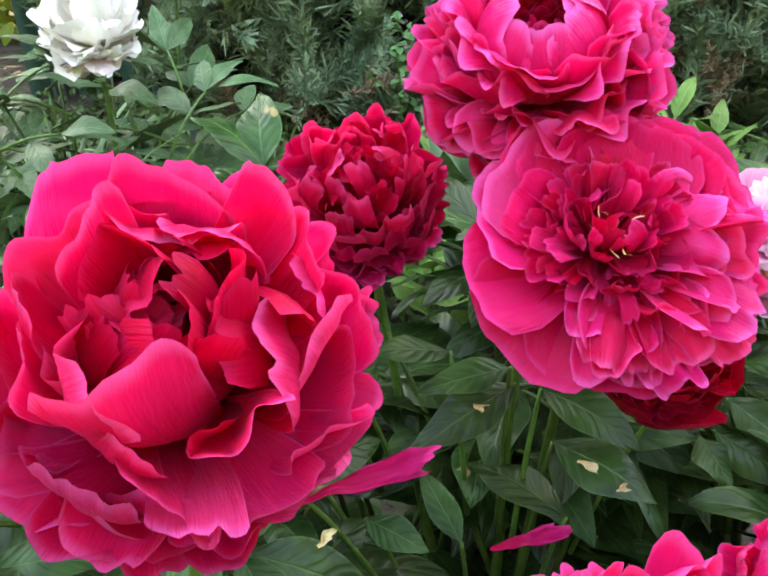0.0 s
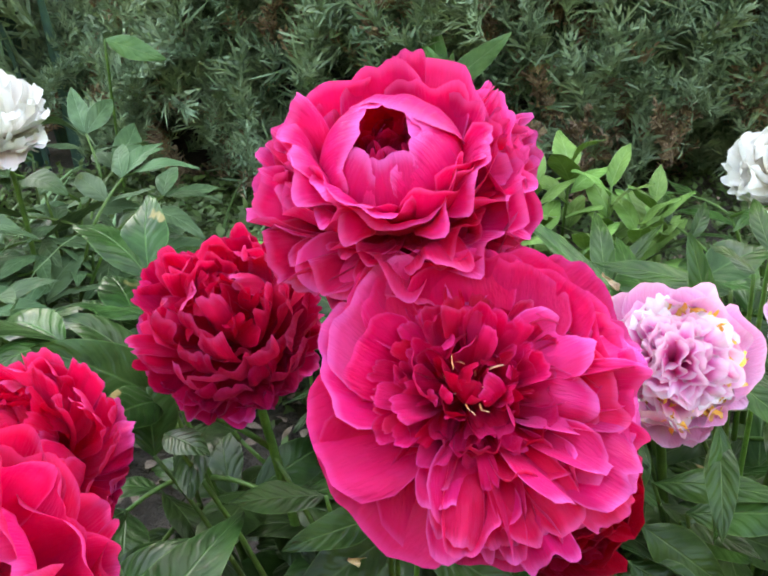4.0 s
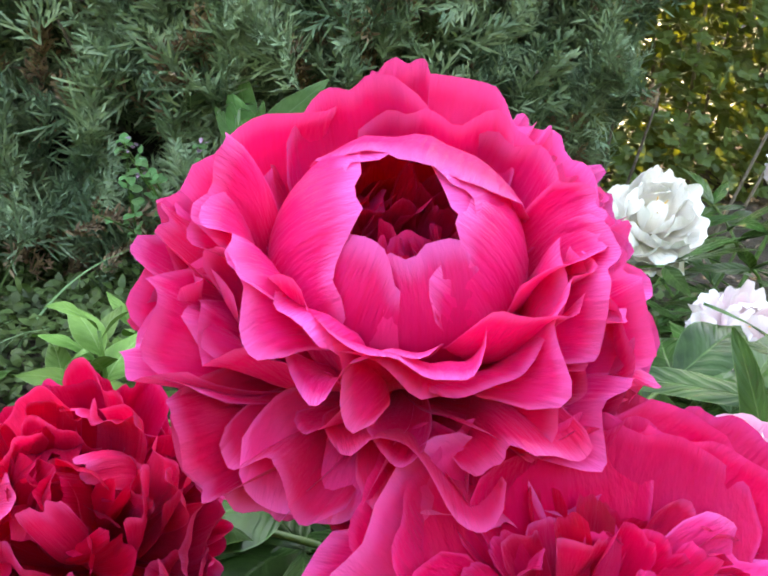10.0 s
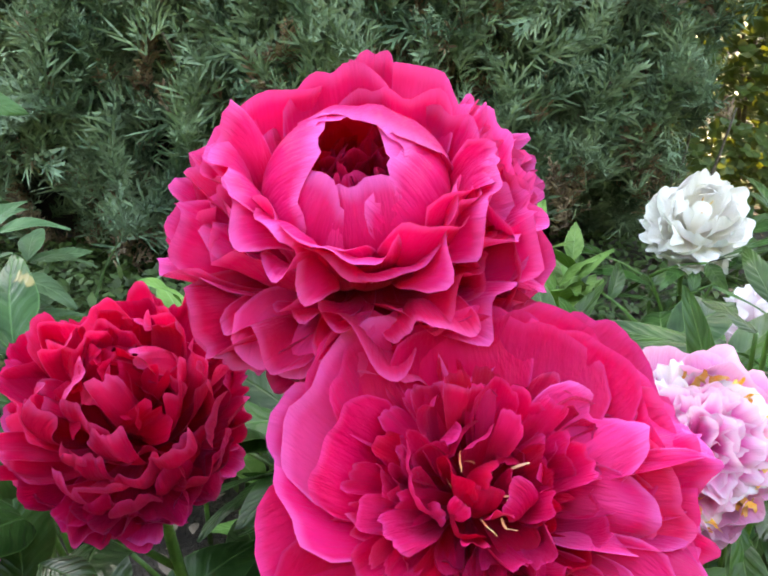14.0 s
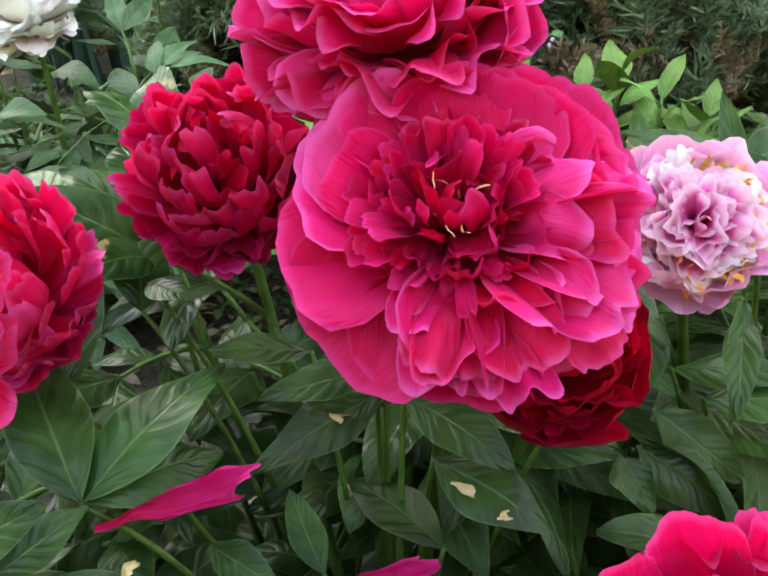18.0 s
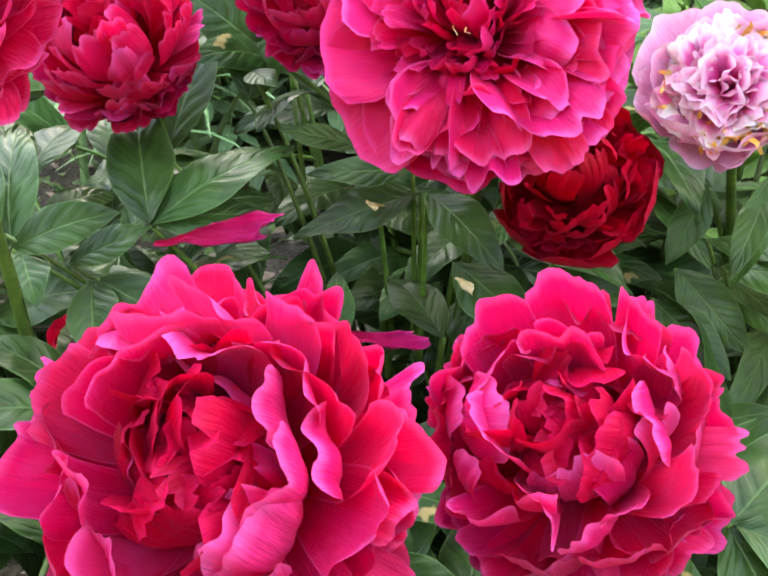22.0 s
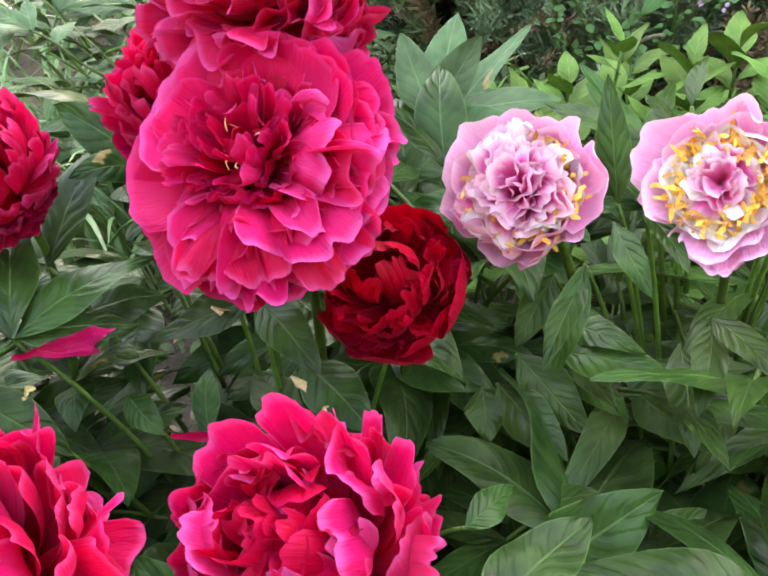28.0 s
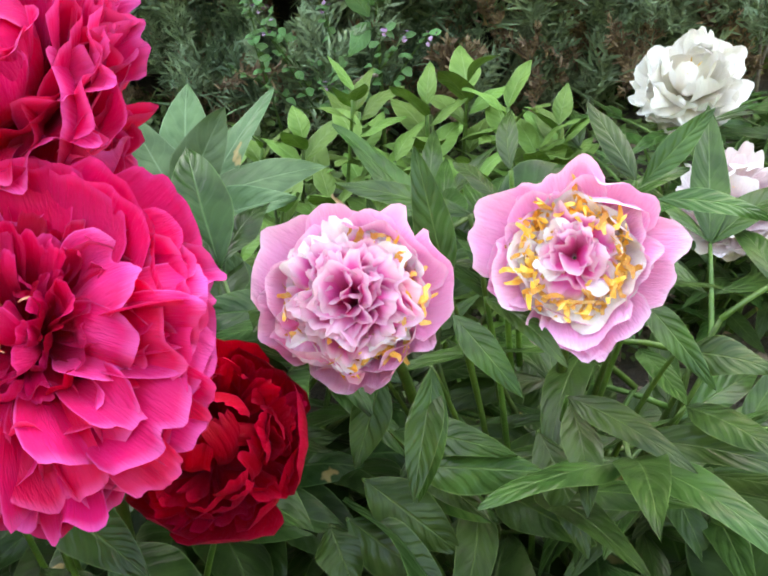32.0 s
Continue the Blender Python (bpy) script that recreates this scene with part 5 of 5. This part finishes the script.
def pale_clump():
    """Leafy shoots with whorls of pale leaves, in front of the hedge."""
    rng = np.random.default_rng(43)
    b = thing("perennial_clump", Matrix.Identity(4), "pale green leafy clump without flowers before the hedge", "plant")
    tops = [(0.18, 1.10, 0.335), (0.255, 1.10, 0.315), (0.30, 1.13, 0.33), (0.34, 1.10, 0.31), (0.12, 1.12, 0.275), (0.07, 1.14, 0.26), (0.22, 1.06, 0.27), (0.30, 1.04, 0.26), (0.15, 1.05, 0.235), (0.09, 1.06, 0.22), (0.37, 1.08, 0.27), (0.40, 1.12, 0.26), (-0.03, 1.18, 0.22), (0.01, 1.20, 0.23), (-0.06, 1.16, 0.19), (0.26, 1.17, 0.28), (0.20, 1.00, 0.21), (0.05, 1.02, 0.19), (0.33, 1.00, 0.22)] + [(rng.uniform(-0.02, 0.42), rng.uniform(0.98, 1.2), rng.uniform(0.20, 0.29)) for _ in range(8)]
    for top in tops:
        foot = (top[0] + rng.normal(0, 0.02), top[1] + 0.02, -0.01)
        stalk_to(b, top, foot, 0.0018, 0.003, (0, 0, 0.02), "stem")
        turn = rng.uniform(0, 6.28)
        for k in range(11):
            z = top[2] - 0.011 * k * (1 + 0.04 * k)
            turn += 2.4
            lift = 1.1 - 0.10 * k + rng.normal(0, 0.1)
            add_leaf(b, pale_leaves[int(rng.integers(8))], (top[0], top[1], z), (math.cos(turn), math.sin(turn), lift), (0, 0, 1), rng.uniform(1.1, 1.6) * (0.75 + 0.06 * min(k, 6)))


pale_clump()


def blade_clump(name, cx, cy, rx, ry, count, length, width, mat, seed, label, droop=1.0, lean=0.5):
    """Long narrow blades that rise from the ground and bow over."""
    rng = np.random.default_rng(seed)
    b = thing(name, Matrix.Identity(4), label, "grass" if width < 0.015 else "plant")
    for _ in range(count):
        L, w = length * rng.uniform(0.7, 1.2), width * rng.uniform(0.7, 1.2)
        n, verts, uvs = 10, [], []
        p = Vector((cx + rx * rng.uniform(-1, 1), cy + ry * rng.uniform(-1, 1), -0.005))
        a = rng.uniform(0, 6.28)
        out = Vector((math.cos(a), math.sin(a), 0))
        side = Vector((-math.sin(a), math.cos(a), 0))
        tilt, bow = lean * rng.uniform(0.2, 1.0), droop * rng.uniform(0.4, 1.5)
        for i in range(n + 1):
            s = i / n
            ang = tilt + bow * s * s
            if i:
                p = p + (Vector((0, 0, 1)) * math.cos(ang) + out * math.sin(ang)) * L / n
            ww = w / 2 * (1 - s ** 2.5) + 0.0004
            nrm = (out * math.cos(ang) - Vector((0, 0, 1)) * math.sin(ang)) * 0.5 * ww
            for k, v in enumerate((-1, 0, 1)):
                verts.append(p + side * ww * v + (nrm if v else Vector()))
                uvs.append((s, (v + 1) / 2))
        part("blade", mesh_of("blade", verts, grid_faces(n, 2), mat, uvs), b)


blade_clump("grass_clump", -0.60, 1.12, 0.20, 0.16, 110, 0.34, 0.010, BLADE, 44, "clump of pale green strap-like grass blades", 1.6, 0.5)
blade_clump("grass_clump", -0.40, 0.98, 0.08, 0.08, 44, 0.36, 0.010, BLADE, 45, "clump of pale green arching grass blades", 1.5, 0.4)
blade_clump("grass_clump", -0.34, 1.42, 0.16, 0.12, 60, 0.26, 0.009, BLADE, 51, "clump of pale green grass by the hedge foot", 1.4, 0.6)
blade_clump("grass_clump", -1.30, 1.95, 0.34, 0.28, 80, 0.34, 0.012, BLADE, 52, "loose stand of pale yellow-green grass past the bed", 1.5, 0.7)
blade_clump("iris_clump", -0.66, 2.28, 0.16, 0.10, 30, 0.62, 0.034, IRIS, 46, "blue-green upright iris blades behind the bed", 0.25, 0.18)


def lobed_template(seed, size):
    """A five-lobed leaf along x, cupped a little."""
    rng = np.random.default_rng(seed)
    verts, uvs, faces = [(0.35 * size, 0, 0)], [(0.4, 0.5)], []
    rim = []
    for k in range(22):
        a = -math.pi + 2 * math.pi * (k + 0.5) / 22
        lobe = 0.62 + 0.30 * math.cos(2.5 * a) ** 2 * (1 if abs(a) < 2.6 else 0.4) + 0.06 * rng.uniform(-1, 1)
        if abs(a) > 2.75:
            lobe *= 0.55
        r = 0.55 * size * lobe
        x, y = 0.35 * size + r * math.cos(a), r * math.sin(a) * 1.05
        rim.append(len(verts))
        verts.append((x, y, 0.16 * r * r / size + 0.05 * size * math.sin(3 * a + seed)))
        uvs.append((min(1, max(0, x / size)), 0.5 + 0.5 * y / size))
    for k in range(22):
        faces.append((0, rim[k], rim[(k + 1) % 22]))
    return mesh_of("leaf", verts, faces, CURRANT, uvs)


def currant_bush():
    rng = np.random.default_rng(47)
    b = thing("currant_bush", Matrix.Identity(4), "shrub with small lobed yellow-green leaves, lit from behind", "shrub")
    temps = [lobed_template(k, 0.034) for k in range(5)]
    stems = []
    for k in range(26):
        x, y = rng.uniform(0.80, 1.7), rng.uniform(2.0, 2.4)
        top = (x + rng.normal(0, 0.15), y - rng.uniform(0, 0.2), rng.uniform(0.5, 1.25))
        pts = bend((x + rng.normal(0, 0.08), y + 0.1, -0.01), top, (rng.normal(0, 0.04), 0.03, 0.1), 8)
        v, f = tube(pts, [0.006 - 0.0005 * i for i in range(9)], 5)
        part("stem", mesh_of("stem", v, f, TWIG), b, "thin woody stem")
        stems.append(pts)
    for a, c in (((0.84, 1.84, -0.01), (0.875, 1.80, 0.34)), ((0.86, 1.84, -0.01), (0.83, 1.80, 0.25)), ((0.90, 1.86, -0.01), (0.96, 1.82, 0.30)), ((1.09, 1.80, -0.01), (1.19, 1.74, 0.36)), ((1.12, 1.80, -0.01), (1.20, 1.76, 0.24))):
        v, f = tube(bend(a, c, (0.01, 0, 0.02), 6), [0.004, 0.0038, 0.0036, 0.0034, 0.003, 0.0026, 0.002], 5)
        part("stem", mesh_of("stem", v, f, TWIG), b, "bare grey stem")
    def spot(k):
        pts = stems[int(rng.integers(len(stems)))]
        return pts[int(rng.integers(2, 9))] + Vector((rng.normal(0, 0.09), rng.normal(-0.02, 0.09), rng.normal(0, 0.07)))

    for k in range(290):
        p = spot(k)
        part("leaf", temps[int(rng.integers(5))], b, "", place((p.x, p.y - 0.04, max(0.12, p.z)), (rng.normal(), rng.normal(-0.3, 1), rng.normal(-0.2, 0.5)), (rng.normal(0, 0.6), rng.normal(-0.5, 0.5), 1), rng.uniform(0.7, 1.25)))
    flat = []
    for me in temps:
        v = np.array([tuple(q.co) for q in me.vertices])
        flat.append((v, np.array([tuple(q.vertices) for q in me.polygons])))
    rows = []
    for k in range(19000):
        x, y, z = rng.uniform(0.72, 2.2), rng.uniform(2.0, 2.8), 2.0 * rng.random() ** 1.1
        rows.append((int(rng.integers(5)), affine(rot_to((rng.normal(), rng.normal(), rng.normal()), (0, -0.5, 1), rng, 0.0), (x, y, z), rng.uniform(0.9, 1.6))))
    v, f = scatter(flat, rows)
    tagged(part("foliage", big_mesh("foliage", v, f, CURRANT), b, "dense inner foliage"), kind="stuff")


currant_bush()


def garden_beyond():
    """Sunlit growth behind the hedge and past its end."""
    rng = np.random.default_rng(48)
    temps = [small_leaf_template(rng, rng.uniform(0.04, 0.07), rng.uniform(0.025, 0.04)) for _ in range(6)]
    rows = []
    for _ in range(9000):
        if rng.random() < 0.8:
            x, y, z = rng.uniform(-2.6, -0.45), rng.uniform(2.7, 3.6), 0.9 * rng.random() ** 1.3
        else:
            x, y, z = rng.uniform(1.0, 3.4), rng.uniform(2.9, 3.8), 1.4 * rng.random()
        d = (rng.normal(), rng.normal(), rng.normal())
        rows.append((int(rng.integers(6)), affine(rot_to(d, (0, 0, 1), rng, rng.uniform(0, 6.28)), (x, y, z), rng.uniform(0.8, 1.5))))
    v, f = scatter(temps, rows)
    tagged(new("sunlit_shrubbery", big_mesh("sunlit_shrubbery", v, f, SUNNY)), "sunlit yellow-green shrubbery beyond the hedge", "shrubbery", kind="stuff")


garden_beyond()


# ---- weeds in the hedge ----
def hedge_weed():
    rng = np.random.default_rng(49)
    b = thing("broadleaf_weed", Matrix.Identity(4), "broad pale-veined weed leaves growing out of the hedge", "weed")
    stalk_to(b, (0.19, 1.56, 0.33), (0.19, 1.64, -0.01), 0.003, 0.004, (0, 0, 0), "stem")
    for base, tip, w in (((0.185, 1.55, 0.315), (0.157, 1.54, 0.385), 0.042), ((0.185, 1.56, 0.325), (0.170, 1.56, 0.425), 0.032), ((0.19, 1.555, 0.32), (0.285, 1.53, 0.40), 0.036), ((0.18, 1.55, 0.30), (0.140, 1.55, 0.365), 0.032), ((0.19, 1.55, 0.32), (0.200, 1.53, 0.375), 0.020), ((0.18, 1.56, 0.29), (0.15, 1.50, 0.26), 0.03)):
        leaf_to(b, rng, LEAF_WEED, base, tip, w, (0, -1, 0.3), 0.15, 0.3)
    c = thing("broadleaf_weed", Matrix.Identity(4), "single pale green weed leaf in the hedge", "weed")
    leaf_to(c, rng, LEAF_WEED, (-0.34, 1.62, 0.40), (-0.25, 1.62, 0.365), 0.034, (0, -1, 0.3), 0.15, 0.3)
    stalk_to(c, (-0.34, 1.62, 0.40), (-0.38, 1.74, 0.0), 0.0025, 0.003, (0, 0, 0.02), "stem")
    tiny = leaf_set(50, LEAF_WEED, 4, 0.016, 0.012, nu=5, nv=2)
    d = thing("flowering_weed", Matrix.Identity(4), "straggling weed with small round leaves and lilac florets", "weed")
    for k in range(16):
        p = Vector((rng.uniform(-0.02, 0.16), 1.60, 0.10))
        q = p + Vector((rng.normal(-0.04, 0.09), rng.uniform(-0.14, -0.06), rng.uniform(0.10, 0.26)))
        pts = bend(p, q, (0, -0.03, 0.03), 8)
        v, f = tube(pts, [0.0016 - 0.0001 * i for i in range(9)], 4)
        part("stem", mesh_of("stem", v, f, STEM), d)
        for i in range(2, 9):
            for _ in range(2):
                part("leaf", tiny[int(rng.integers(4))], d, "", place(pts[i], (rng.normal(), rng.normal(-0.5, 1), rng.normal(0.2, 0.6)), (0, -0.4, 1), rng.uniform(0.8, 1.4)))
        if k % 2 == 0:
            for _ in range(5):
                me = leaf_set(60 + k, LILAC, 1, 0.008, 0.007, nu=3, nv=2)[0]
                me.name = "floret"
                part("floret", me, d, "small lilac floret", place(q + Vector((rng.normal(0, 0.004), -0.004, rng.normal(0, 0.006))), (rng.normal(), -1, rng.normal()), (0, 0, 1), 1.0))


hedge_weed()


# ---- fallen petals and dry bits ----
def fallen(name, base, tip, width, mat, seed, label, up=(0, -0.6, 0.8), category="petal"):
    rng = np.random.default_rng(seed)
    d = Vector(tip) - Vector(base)
    me = petal_mesh(rng, mat, d.length, width, 104, 80, 1.5, 0.40, 0.2, (0, 0), 16, 18, 3.0, curl=-30, narrow=0.30, flare=0.4, blunt=0.6)
    for v in me.vertices:
        c = v.co / width
        v.co.z += 0.55 * width * noise.noise(c * 0.9 + Vector((seed, 0, 0)))
        v.co.y += 0.30 * width * noise.noise(c * 0.8 + Vector((0, seed, 4)))
        v.co.z += 0.18 * width * noise.noise(c * 2.6 + Vector((0, 0, seed)))
    ob = new(name, me)
    ob.matrix_basis = place(base, d, up)
    tagged(ob, label, category)


fallen("fallen_petal", (-0.044, 0.370, 0.355), (0.029, 0.377, 0.381), 0.0086, FALLEN, 71, "fallen magenta petal caught on a leaf")
fallen("fallen_petal", (0.052, 0.372, 0.322), (0.098, 0.398, 0.312), 0.006, FALLEN, 72, "fallen magenta petal low among leaves")
fallen("fallen_petal", (0.098, 0.250, 0.268), (0.156, 0.240, 0.258), 0.013, FALLEN, 73, "fallen crumpled magenta petal on a low leaf")
for k, (p, q, w) in enumerate((((0.318, 0.826, 0.181), (0.336, 0.815, 0.176), 0.007), ((0.337, 0.826, 0.176), (0.352, 0.82, 0.169), 0.005), ((0.310, 0.632, 0.215), (0.314, 0.628, 0.195), 0.004), ((0.047, 0.436, 0.366), (0.058, 0.440, 0.357), 0.004), ((0.103, 0.420, 0.340), (0.114, 0.416, 0.336), 0.004), ((0.124, 0.412, 0.326), (0.130, 0.409, 0.331), 0.003), ((0.200, 0.58, 0.447), (0.208, 0.57, 0.440), 0.003), ((-0.034, 0.36, 0.335), (-0.026, 0.362, 0.345), 0.004), ((0.44, 0.86, 0.19), (0.455, 0.85, 0.183), 0.005), ((0.28, 0.60, 0.23), (0.288, 0.59, 0.224), 0.003), ((0.36, 0.60, 0.25), (0.366, 0.59, 0.238), 0.004))):
    fallen("dry_bract", p, q, w, BRACT, 80 + k, "small papery tan bract caught among leaves", category="bract")
